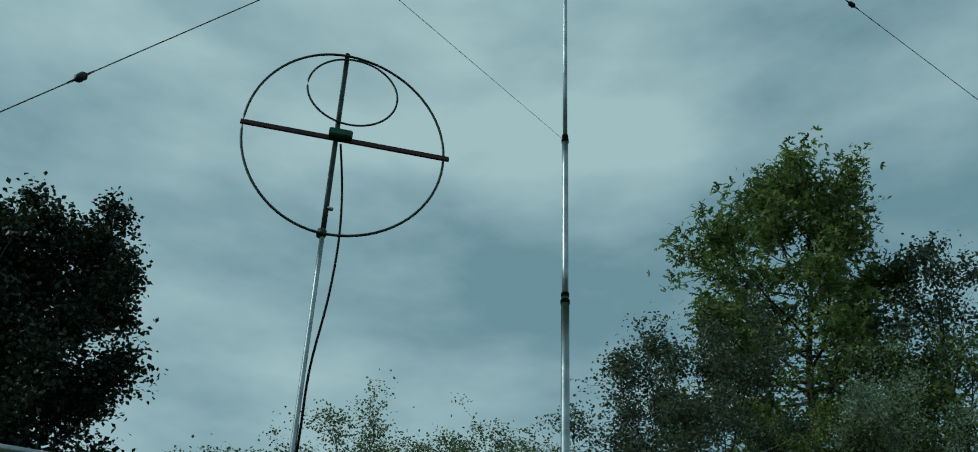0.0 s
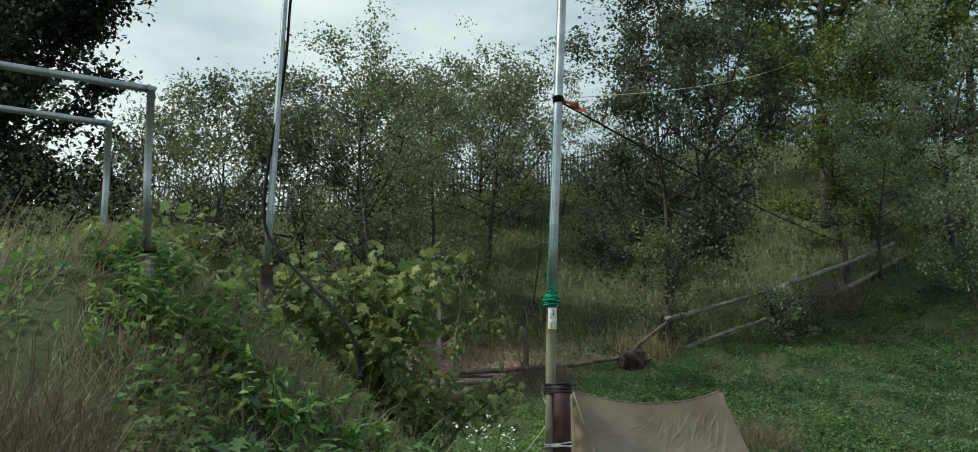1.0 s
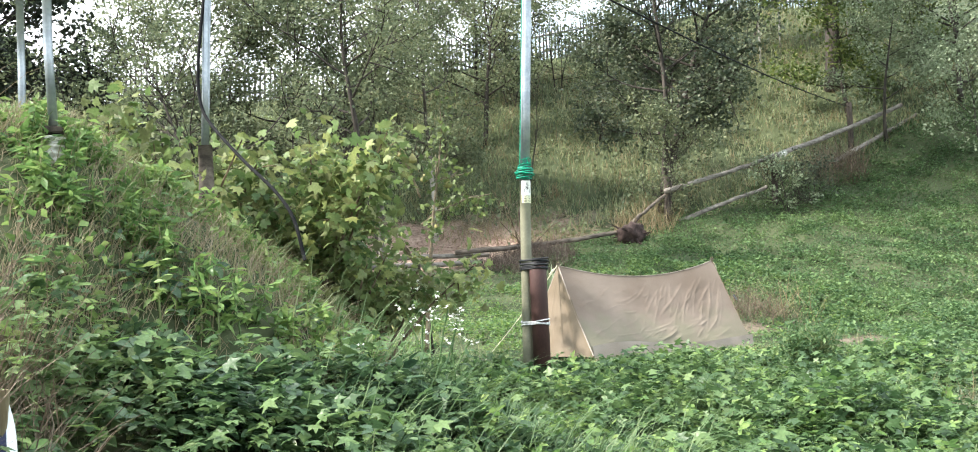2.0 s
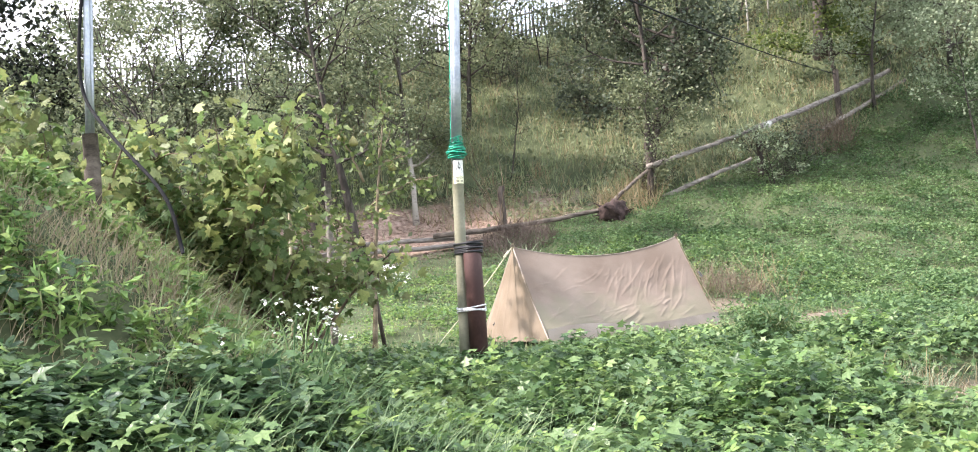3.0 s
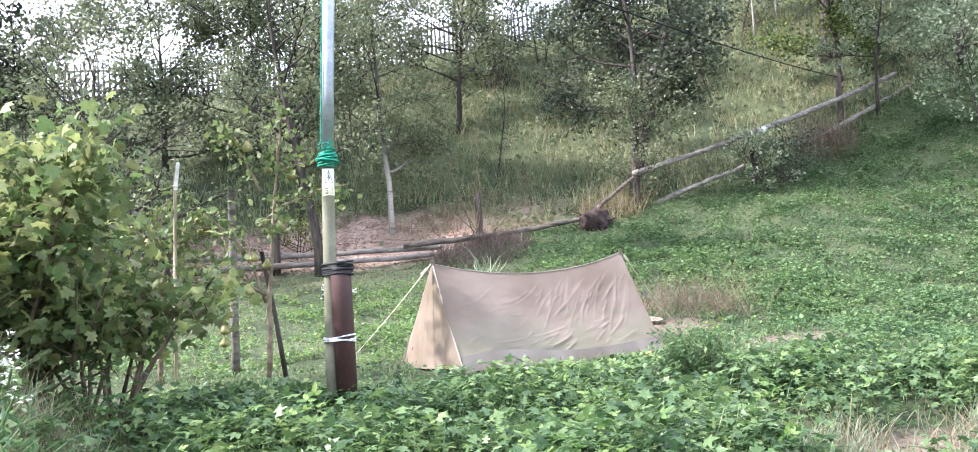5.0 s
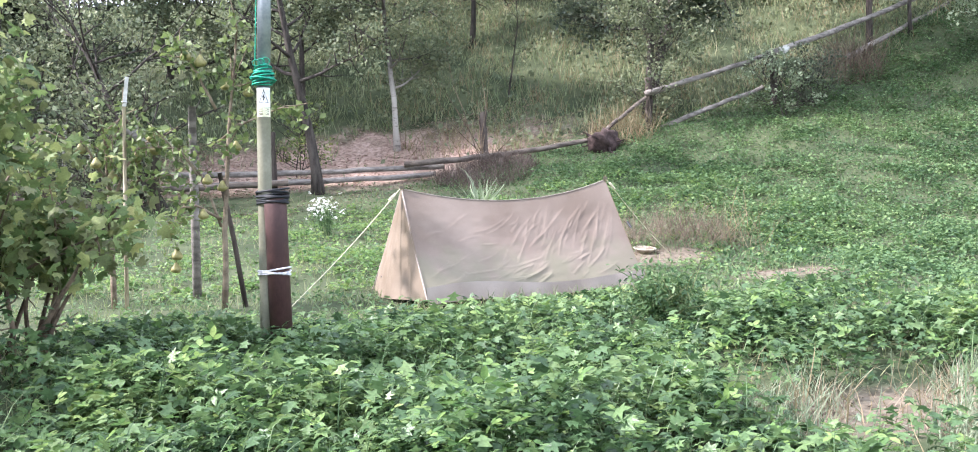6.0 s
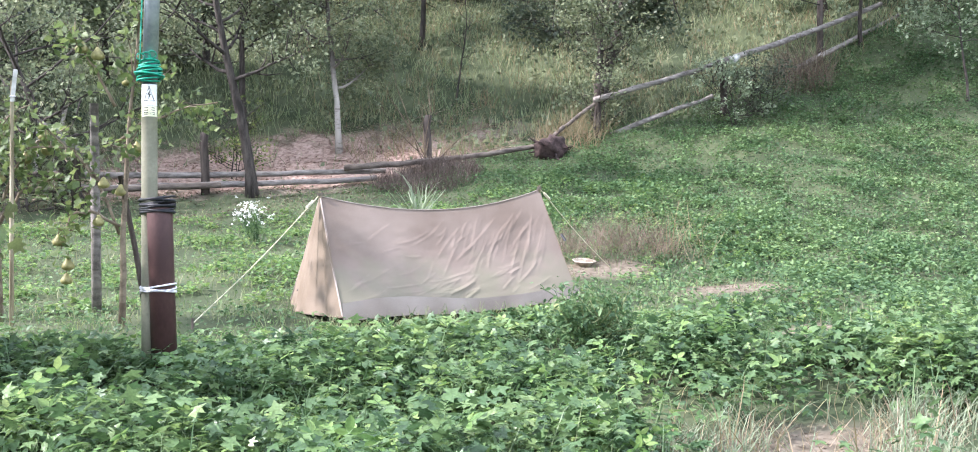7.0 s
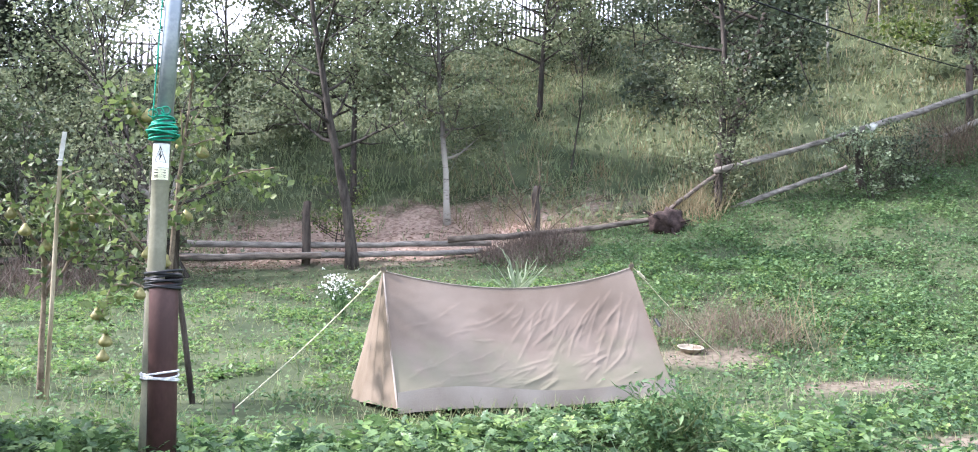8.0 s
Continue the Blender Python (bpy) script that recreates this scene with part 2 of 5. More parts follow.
L_LITTER = leaf_mat("leaf_litter", [(0.25, 0.16, 0.125), (0.38, 0.265, 0.22), (0.52, 0.39, 0.325), (0.30, 0.25, 0.17)], 0.1, 0.8)
L_SILVER = leaf_mat("silver_leaf", [(0.14, 0.185, 0.11), (0.24, 0.29, 0.18), (0.35, 0.39, 0.27)], 0.36)


# ---- mesh building ----
def mesh_arrays(name, v, f, material, smooth=False):
    v, f = np.asarray(v, np.float32), np.asarray(f, np.int32)
    k = f.shape[1]
    me = bpy.data.meshes.new(name)
    me.vertices.add(len(v))
    me.vertices.foreach_set("co", v.ravel())
    me.loops.add(f.size)
    me.loops.foreach_set("vertex_index", f.ravel())
    me.polygons.add(len(f))
    me.polygons.foreach_set("loop_start", np.arange(0, f.size, k, dtype=np.int32))
    if smooth:
        me.polygons.foreach_set("use_smooth", np.ones(len(f), bool))
    me.update(calc_edges=True)
    me.materials.append(material)
    return me


def join(chunks):
    vs, fs, o = [], [], 0
    for v, f in chunks:
        vs.append(v)
        fs.append(f + o)
        o += len(v)
    return np.concatenate(vs), np.concatenate(fs)


def thing(name, at, label, category, group="", kind="", rz=0):
    """An Empty at a thing's base."""
    ob = new(name)
    ob.empty_display_size = 0.1
    ob.matrix_basis = pose(*at, 0, 0, rz)
    return tagged(ob, label, category, group, kind)


def part(name, data, material, parent, label="", smooth=True):
    """One mesh object under a thing or a part; data: a bmesh, a mesh, or arrays of points and faces, in the parent thing's own space."""
    if isinstance(data, bmesh.types.BMesh):
        me = bpy.data.meshes.new(name)
        for fc in data.faces:
            fc.smooth = smooth
        data.to_mesh(me)
        data.free()
        me.materials.append(material)
    elif isinstance(data, tuple):
        me = mesh_arrays(name, *data, material, smooth)
    else:
        me = data
    ob = new(name, me)
    ob.parent = parent
    return tagged(ob, label)


def stuff(name, chunks, material, label, category):
    v, f = join(chunks) if isinstance(chunks, list) else chunks
    return tagged(new(name, mesh_arrays(name, v, f, material)), label, category, "", "stuff")


def tube(points, radii, sides=8, cap=True):
    """A round tube along points, as points and quads."""
    p = np.asarray(points, float)
    r = np.broadcast_to(np.asarray(radii, float), (len(p),))
    t = np.gradient(p, axis=0)
    t /= np.linalg.norm(t, axis=1)[:, None] + 1e-9
    ref = np.array([0.0, 0.0, 1.0]) if abs(t[:, 2]).mean() < 0.8 else np.array([1.0, 0.0, 0.0])
    a = np.cross(t, ref)
    a /= np.linalg.norm(a, axis=1)[:, None] + 1e-9
    b = np.cross(t, a)
    ang = np.linspace(0, 2 * np.pi, sides, endpoint=False)
    v = p[:, None] + r[:, None, None] * (np.cos(ang)[None, :, None] * a[:, None] + np.sin(ang)[None, :, None] * b[:, None])
    v = v.reshape(-1, 3)
    i, j = np.meshgrid(np.arange(len(p) - 1), np.arange(sides), indexing="ij")
    j2 = (j + 1) % sides
    f = np.stack([i * sides + j, (i + 1) * sides + j, (i + 1) * sides + j2, i * sides + j2], -1).reshape(-1, 4)
    if cap:
        last = (len(p) - 1) * sides
        h = sides // 2
        quads = []
        for base in (0, last):
            for k in range(h - 1):
                quads.append([base + k, base + k + 1, base + sides - 2 - k, base + sides - 1 - k])
        f = np.concatenate([f, np.array(quads, int)])
    return v, f


def box(sx, sy, sz, at=(0, 0, 0), bevel=0.004, m=None):
    bm = bmesh.new()
    bmesh.ops.create_cube(bm, size=1)
    bmesh.ops.scale(bm, vec=(sx, sy, sz), verts=bm.verts)
    if bevel:
        bmesh.ops.bevel(bm, geom=bm.edges[:], offset=bevel, segments=2, affect="EDGES")
    if m is not None:
        bmesh.ops.transform(bm, matrix=m, verts=bm.verts)
    bmesh.ops.translate(bm, vec=at, verts=bm.verts)
    return bm


def smoothstep(x):
    x = np.clip(x, 0, 1)
    return x * x * (3 - 2 * x)


# ---- the lie of the land ----
def land(x, y):
    """Height of the ground: meadow, hillside behind it and the earth mound."""
    x, y = np.asarray(x, float), np.asarray(y, float)
    low = 0.12 + 0.085 * np.minimum(y, 0)
    low = np.where(y < -9.5, 0.12 + 0.085 * -9.5, low)
    a = np.interp(x, [-12, -5, 0, 3.5, 6.2, 8.6, 10.1, 12.9, 14.2, 20, 40], [1.0, 1.05, 1.2, 1.5, 2.1, 2.6, 3.05, 3.75, 4.35, 6.8, 11.0])
    up = a * (np.clip(y, 0, 9) / 8.5) ** 1.32
    hill = np.interp(x, [-30, -3, 8, 24, 34, 60], [6.2, 6.6, 7.1, 5.7, 5.0, 4.5]) * np.interp(y, [9.0, 11.5, 23.6], [0.0, 0.105, 1.0])
    mound = 1.36 * smoothstep((-2.4 - x) / 1.9) * smoothstep((y + 6.6) / 3.6) * smoothstep((-1.2 - y) / 1.9)
    mound = mound + 0.36 * smoothstep((-4.15 - x) / 0.9) * smoothstep((y + 6.3) / 2.4) * smoothstep((-1.2 - y) / 1.9)
    mound = mound + 0.6 * smoothstep((-4.55 - x) / 0.7) * smoothstep((y + 6.9) / 0.8) * smoothstep((-4.2 - y) / 2.0)
    mound = mound + 0.20 * np.exp(-((x + 4.9) ** 2 + (y + 4.0) ** 2) / 0.35)
    bumps = 0.03 * np.sin(1.7 * x + 0.8 * y) + 0.025 * np.sin(2.9 * y - 1.3 * x + 1) + 0.015 * np.sin(5.1 * x + 3.7 * y)
    return low + up + hill + mound + bumps


def at_land(x, y, dz=0.0):
    return (x, y, float(land(x, y)) + dz)


# ---- ground ----
def ground_axis(lo, hi, step, far):
    mid = np.arange(lo, hi + 1e-6, step)
    return np.concatenate([lo - np.geomspace(far, 1, 14), mid, hi + np.geomspace(1, far, 14)])


gx, gy = ground_axis(-14, 30, 0.25, 900), ground_axis(-14, 27, 0.25, 900)
GX, GY = np.meshgrid(gx, gy, indexing="ij")
gv = np.stack([GX, GY, land(GX, GY)], -1).reshape(-1, 3)
gi, gj = np.meshgrid(np.arange(len(gx) - 1), np.arange(len(gy) - 1), indexing="ij")
ny = len(gy)
gf = np.stack([gi * ny + gj, (gi + 1) * ny + gj, (gi + 1) * ny + gj + 1, gi * ny + gj + 1], -1).reshape(-1, 4)
M_SOIL = mat("grassy_soil", (0.034, 0.048, 0.02), (0.075, 0.088, 0.042), 1.2, 0.95, bump=0.9, fine=35)


def earth_patches(m, patches, a, b):
    """Bare earth of a given colour in rough ovals on the ground."""
    n, l = m.node_tree.nodes, m.node_tree.links
    p = n["Principled BSDF"]
    old = p.inputs["Base Color"].links[0].from_socket
    tc, nz = n.new("ShaderNodeTexCoord"), n.new("ShaderNodeTexNoise")
    nz.inputs["Scale"].default_value, nz.inputs["Detail"].default_value = 2.2, 6
    l.new(tc.outputs["Object"], nz.inputs["Vector"])
    total = None
    for cx, cy, rx, ry in patches:
        off, sc, ln, ad, mr = (n.new("ShaderNodeVectorMath"), n.new("ShaderNodeVectorMath"), n.new("ShaderNodeVectorMath"), n.new("ShaderNodeMath"), n.new("ShaderNodeMapRange"))
        off.operation, sc.operation, ln.operation, ad.operation = "SUBTRACT", "MULTIPLY", "LENGTH", "ADD"
        off.inputs[1].default_value, sc.inputs[1].default_value = (cx, cy, 0), (1 / rx, 1 / ry, 0)
        l.new(tc.outputs["Object"], off.inputs[0])
        l.new(off.outputs[0], sc.inputs[0])
        l.new(sc.outputs[0], ln.inputs[0])
        l.new(ln.outputs["Value"], ad.inputs[0])
        l.new(nz.outputs["Fac"], ad.inputs[1])
        mr.inputs[1].default_value, mr.inputs[2].default_value, mr.inputs[3].default_value, mr.inputs[4].default_value = 1.15, 1.6, 1.0, 0.0
        l.new(ad.outputs[0], mr.inputs[0])
        if total is None:
            total = mr.outputs[0]
        else:
            mx = n.new("ShaderNodeMath")
            mx.operation = "MAXIMUM"
            l.new(total, mx.inputs[0])
            l.new(mr.outputs[0], mx.inputs[1])
            total = mx.outputs[0]
    ramp, mix, fine = n.new("ShaderNodeValToRGB"), n.new("ShaderNodeMix"), n.new("ShaderNodeTexNoise")
    fine.inputs["Scale"].default_value, fine.inputs["Detail"].default_value = 14, 6
    l.new(tc.outputs["Object"], fine.inputs["Vector"])
    ramp.color_ramp.elements[0].position, ramp.color_ramp.elements[0].color = 0.35, (*a, 1)
    ramp.color_ramp.elements[1].position, ramp.color_ramp.elements[1].color = 0.65, (*b, 1)
    l.new(fine.outputs["Fac"], ramp.inputs["Fac"])
    mix.data_type = "RGBA"
    l.new(total, mix.inputs[0])
    l.new(old, mix.inputs[6])
    l.new(ramp.outputs["Color"], mix.inputs[7])
    l.new(mix.outputs[2], p.inputs["Base Color"])


earth_patches(M_SOIL, ((1.6, 10.6, 4.6, 2.0),), (0.24, 0.16, 0.125), (0.46, 0.34, 0.28))
earth_patches(M_SOIL, ((1.35, -4.25, 0.8, 0.45), (3.6, -1.75, 0.6, 0.35), (3.4, 1.6, 0.9, 0.5), (0.75, -5.5, 0.8, 0.35), (4.2, 0.1, 0.7, 0.4)), (0.095, 0.075, 0.052), (0.19, 0.155, 0.115))
tagged(new("ground", mesh_arrays("ground", gv, gf, M_SOIL, True)), "grassy earth rising from meadow to hillside", "ground", "", "structure")


# ---- foliage ----
LEAF = (np.array([(0, 0, 0), (-0.36, 0.5, 0.09), (0, 1, -0.04), (0.36, 0.5, 0.09)]), np.array([(0, 2, 1), (0, 3, 2)]))
NARROW = (np.array([(0, 0, 0), (-0.2, 0.45, 0.06), (0, 1, -0.06), (0.2, 0.45, 0.06)]), np.array([(0, 2, 1), (0, 3, 2)]))
LOBED = (np.array([(0, 0, 0), (-0.28, -0.10, -0.03), (-0.54, 0.24, -0.07), (-0.30, 0.40, 0.06), (-0.46, 0.68, -0.06), (-0.16, 0.68, 0.05), (0, 1.0, -0.12),
                   (0.16, 0.68, 0.05), (0.46, 0.68, -0.06), (0.30, 0.40, 0.06), (0.54, 0.24, -0.07), (0.28, -0.10, -0.03), (0, 0.4, -0.02)]),
         np.array([(12, k, (k + 1) % 12) for k in range(12)])[:, [0, 2, 1]])
TRIO = (np.array([(0, 0, 0), (-0.20, 0.35, 0.05), (0, 1, -0.08), (0.20, 0.35, 0.05),
                  (-0.62, 0.18, 0.02), (-0.78, 0.62, -0.05), (-0.30, 0.50, 0.05), (0.62, 0.18, 0.02), (0.78, 0.62, -0.05), (0.30, 0.50, 0.05)]),
        np.array([(0, 2, 1), (0, 3, 2), (0, 6, 5), (0, 5, 4), (0, 8, 9), (0, 7, 8)]))
BLADE = (np.array([(-0.5, 0, 0), (0.5, 0, 0), (-0.42, 0.08, 0.45), (0.42, 0.08, 0.45), (-0.25, 0.28, 0.82), (0.25, 0.28, 0.82), (0, 0.55, 1.0)]),
         np.array([(0, 1, 3), (0, 3, 2), (2, 3, 5), (2, 5, 4), (4, 5, 6)]))


PALM = (np.array([(0, 0, 0), (-0.36, 0.06, -0.05), (-0.20, 0.30, 0.05), (-0.56, 0.52, -0.07), (-0.17, 0.60, 0.05), (0, 1, -0.10),
                  (0.17, 0.60, 0.05), (0.56, 0.52, -0.07), (0.20, 0.30, 0.05), (0.36, 0.06, -0.05), (0, 0.42, -0.02)]),
        np.array([(10, k, (k + 1) % 10) for k in range(10)])[:, [0, 2, 1]])


def leaflets(spec):
    """Oval leaflets, each (x, y, turn in degrees, length), joined into one compound leaf."""
    outline = np.array([(0, 0, 0), (-0.26, 0.3, 0.05), (-0.22, 0.7, 0.03), (0, 1, -0.06), (0.22, 0.7, 0.03), (0.26, 0.3, 0.05)])
    fan = np.array([(0, 3, 2), (0, 2, 1), (0, 5, 4), (0, 4, 3)])
    vs, fs = [], []
    for k, (x, y, turn, size) in enumerate(spec):
        c, w = math.cos(math.radians(turn)), math.sin(math.radians(turn))
        q = outline * size
        vs.append(np.stack([x + c * q[:, 0] - w * q[:, 1], y + w * q[:, 0] + c * q[:, 1], q[:, 2]], 1))
        fs.append(fan + 6 * k)
    return np.concatenate(vs), np.concatenate(fs)


BRAMBLE = leaflets([(0, 0.35, 0, 0.75), (-0.02, 0.3, 75, 0.6), (0.02, 0.3, -75, 0.6)])


def unit(v):
    return v / (np.linalg.norm(v, axis=-1, keepdims=True) + 1e-9)


def place_leaves(rng, pts, size, template=LEAF, up=0.5, droop=0.0):
    """One leaf at each point, facing partly upwards and otherwise any way."""
    n = len(pts)
    nrm = unit(rng.normal(size=(n, 3)) * (1 - up) + np.array([0, 0, up * 1.6]))
    fwd = rng.normal(size=(n, 3)) + np.array([0, 0, -droop])
    fwd = unit(fwd - (fwd * nrm).sum(1)[:, None] * nrm)
    side = np.cross(fwd, nrm)
    s = np.broadcast_to(size, (n,)) * rng.uniform(0.65, 1.25, n)
    tv, tf = template
    v = pts[:, None] + s[:, None, None] * (tv[None, :, 0, None] * side[:, None] + tv[None, :, 1, None] * fwd[:, None] + tv[None, :, 2, None] * nrm[:, None])
    f = tf[None] + (np.arange(n) * len(tv))[:, None, None]
    return v.reshape(-1, 3), f.reshape(-1, 3)


def place_plants(rng, centres, height, spread, size, template, per, petiole=0.3):
    """Leafy plants: leaves in tiers round each centre, the upper ones lifted, the outer ones drooping outwards."""
    n = len(centres)
    h = np.broadcast_to(height, (n,))[:, None] * rng.uniform(0.7, 1.2, (n, per))
    az, rel = rng.uniform(0, 2 * np.pi, (n, per)), rng.random((n, per)) ** 0.65
    out = np.stack([np.cos(az), np.sin(az), np.zeros_like(az)], -1)
    pos = centres[:, None] + out * (np.broadcast_to(spread, (n,))[:, None] * rel)[..., None]
    pos[..., 2] += h * (1 - 0.7 * rel ** 1.6)
    tilt = 0.55 - 0.95 * rel + rng.normal(size=rel.shape) * 0.25
    fwd = unit(out * np.cos(tilt)[..., None] + np.array([0, 0, 1.0]) * np.sin(tilt)[..., None] + rng.normal(size=pos.shape) * 0.22)
    nrm = np.array([0, 0, 1.0]) + rng.normal(size=pos.shape) * 0.3
    nrm = unit(nrm - (nrm * fwd).sum(-1, keepdims=True) * fwd)
    side = np.cross(fwd, nrm)
    s = np.broadcast_to(size, (n,))[:, None] * rng.uniform(0.6, 1.3, (n, per))
    tv, tf = template
    pos, fwd, nrm, side, s = pos.reshape(-1, 3), fwd.reshape(-1, 3), nrm.reshape(-1, 3), side.reshape(-1, 3), s.reshape(-1)
    pos = pos - fwd * (s * petiole)[:, None]
    v = pos[:, None] + s[:, None, None] * (tv[None, :, 0, None] * side[:, None] + tv[None, :, 1, None] * fwd[:, None] + tv[None, :, 2, None] * nrm[:, None])
    f = tf[None] + (np.arange(len(pos)) * len(tv))[:, None, None]
    return v.reshape(-1, 3), f.reshape(-1, 3)


def place_blades(rng, pts, height, width, lean=0.35, wind=(0, 0)):
    n = len(pts)
    ang = rng.uniform(0, 2 * np.pi, n)
    side = np.stack([np.cos(ang), np.sin(ang), np.zeros(n)], 1)
    h = np.broadcast_to(height, (n,)) * rng.uniform(0.55, 1.25, n)
    bend = np.stack([-np.sin(ang), np.cos(ang), np.zeros(n)], 1) * rng.uniform(0.1, 1.6, n)[:, None] + np.array([wind[0], wind[1], 0])
    up = unit(rng.normal(size=(n, 3)) * lean * 0.5 + np.array([0, 0, 1.0]))
    tv, tf = BLADE
    w = np.broadcast_to(width, (n,))
    v = pts[:, None] + (w[:, None] * tv[None, :, 0])[..., None] * side[:, None] + (h[:, None] * tv[None, :, 1])[..., None] * bend[:, None] \
        + (h[:, None] * tv[None, :, 2])[..., None] * up[:, None]
    f = tf[None] + (np.arange(n) * len(tv))[:, None, None]
    return v.reshape(-1, 3), f.reshape(-1, 3)


def scatter(rng, n, x0, x1, y0, y1, keep=None, dz=(0, 0), clump=0.0):
    """Points over a stretch of the ground, thinned by keep(x, y), which gives a chance from 0 to 1."""
    x, y = rng.uniform(x0, x1, n), rng.uniform(y0, y1, n)
    if clump:
        c = np.sin(x * 3.1 + np.sin(y * 2.3) * 1.5) * np.sin(y * 2.7 + np.sin(x * 1.9) * 1.7)
        ok = rng.random(n) < np.clip(0.5 + clump * c, 0.02, 1)
        x, y = x[ok], y[ok]
    if keep is not None:
        ok = rng.random(len(x)) < keep(x, y)
        x, y = x[ok], y[ok]
    return np.stack([x, y, land(x, y) + rng.uniform(dz[0], dz[1], len(x))], 1)


def mound_share(x, y):
    return smoothstep((-2.3 - x) / 1.0) * smoothstep((y + 6.9) / 1.2) * smoothstep((-1.2 - y) / 0.8)


def bare(x, y):
    """Worn patches of dry earth in the meadow."""
    d = np.ones_like(x)
    for cx, cy, rx, ry in ((1.35, -4.25, 0.75, 0.42), (3.6, -1.75, 0.55, 0.3), (3.4, 1.6, 0.9, 0.5), (0.75, -5.5, 0.8, 0.35), (4.2, 0.1, 0.7, 0.4)):
        d = np.minimum(d, np.clip(((x - cx) / rx) ** 2 + ((y - cy) / ry) ** 2 - 0.3, 0, 1))
    tent = (x > -0.25) & (x < 2.3) & (abs(y) < 0.55)
    return np.where(tent, 0, d)


# ---- trees ----
def limb_path(rng, a, d, length, curve, n=6, wobble=0.06):
    """A limb from a along d, bending upwards (or down) by curve."""
    p = [np.asarray(a, float)]
    d = unit(np.asarray(d, float))
    for _ in range(n):
        d = unit(d + np.array([0, 0, curve]) / n + rng.normal(size=3) * wobble)
        p.append(p[-1] + d * length / n)
    return np.array(p)


def tree_parts(seed, height, radius, clear, leaf, leaves, profile="round", stems=1, trunk_r=0.09, limbs=16, twigs=7, spread=0.22, template=LEAF, lean=(0, 0), up=0.45, curve=0.35, top=0.97):
    """Points and faces of a tree's wood and of its leaves, with the trunk's foot at the origin."""
    rng = np.random.default_rng(seed)
    wood, tips = [], []
    for s in range(stems):
        out = rng.uniform(0, 2 * np.pi)
        d0 = np.array([lean[0] + (0.22 * np.cos(out) if stems > 1 else 0), lean[1] + (0.22 * np.sin(out) if stems > 1 else 0), 1.0])
        hh = height * (1.0 if s == 0 else rng.uniform(0.7, 0.95))
        foot = np.array([0.12 * np.cos(out), 0.12 * np.sin(out), -0.1]) if stems > 1 else np.array([0, 0, -0.1])
        trunk = limb_path(rng, foot, d0, hh * top, 0.25, 12, 0.05)
        tr = trunk_r * (1.0 if s == 0 else 0.75)
        rad = tr * (1 - 0.88 * np.linspace(0, 1, len(trunk)) ** 0.9)
        rad[0] *= 1.35
        wood.append(tube(trunk, rad, 8))
        for k in range(limbs):
            h = clear + (0.97 - clear) * ((k + rng.random()) / limbs)
            q = h * (len(trunk) - 1)
            i = min(int(q), len(trunk) - 2)
            a = trunk[i] + (trunk[i + 1] - trunk[i]) * (q - i)
            rel = (h - clear) / (1 - clear)
            if profile == "round":
                reach = radius * (0.35 + 0.75 * math.sin(math.pi * min(1, 0.18 + 0.66 * rel)))
            elif profile == "dome":
                reach = radius * math.sqrt(max(0.1, 1 - ((rel - 0.42) / 0.62) ** 2))
            elif profile == "column":
                reach = radius * (1.35 - 0.6 * rel if rel < 0.7 else 0.93 - 1.3 * (rel - 0.7))
            else:
                reach = radius * (1.05 - 0.9 * rel)
            reach *= rng.uniform(0.6, 1.15)
            az = k * 2.4 + rng.normal() * 0.5
            tilt = 0.1 + 0.55 * rel if profile == "dome" else 0.15 + 0.9 * rel
            path = limb_path(rng, a, (math.cos(az), math.sin(az), tilt), reach * 1.15, curve, 6, 0.13)
            r0 = max(0.008, tr * (1 - 0.85 * h) * 0.55)
            wood.append(tube(path, np.linspace(r0, 0.004, len(path)), 5))
            for _ in range(twigs):
                u = rng.uniform(0.25, 1.0) * (len(path) - 1)
                i = min(int(u), len(path) - 2)
                b = path[i] + (path[i + 1] - path[i]) * (u - i)
                sub = limb_path(rng, b, unit(rng.normal(size=3) + np.array([0, 0, 0.35])) + 0.6 * unit(path[i + 1] - path[i]), reach * rng.uniform(0.2, 0.5) + 0.15, 0.2, 3, 0.2)
                wood.append(tube(sub, np.linspace(r0 * 0.4 + 0.002, 0.002, len(sub)), 4))
                tips.extend(sub[1:])
                tips.append(path[-1])
    tips = np.array(tips)
    n_cl = max(8, leaves // 28)
    c = tips[rng.integers(0, len(tips), n_cl)] + rng.normal(size=(n_cl, 3)) * spread * 0.45
    pts = np.repeat(c, 28, axis=0)[:leaves]
    pts = pts + rng.normal(size=pts.shape) * np.array([1, 1, 0.7]) * spread * 0.75
    pts = pts[pts[:, 2] > 0.15]
    return join(wood), place_leaves(rng, pts, leaf, template, up, 0.3)


def tree(name, seed, x, y, height, radius, clear, leaf, leaves, label, category, leafmat, bark=M_BARK, group="", dz=0.0, **kw):
    ob = thing(name, at_land(x, y, dz), label, category, group)
    wood, lv = tree_parts(seed, height, radius, clear, leaf, leaves, **kw)
    part("trunk", wood, bark, ob)
    part("crown", lv, leafmat, ob, smooth=False)
    return ob


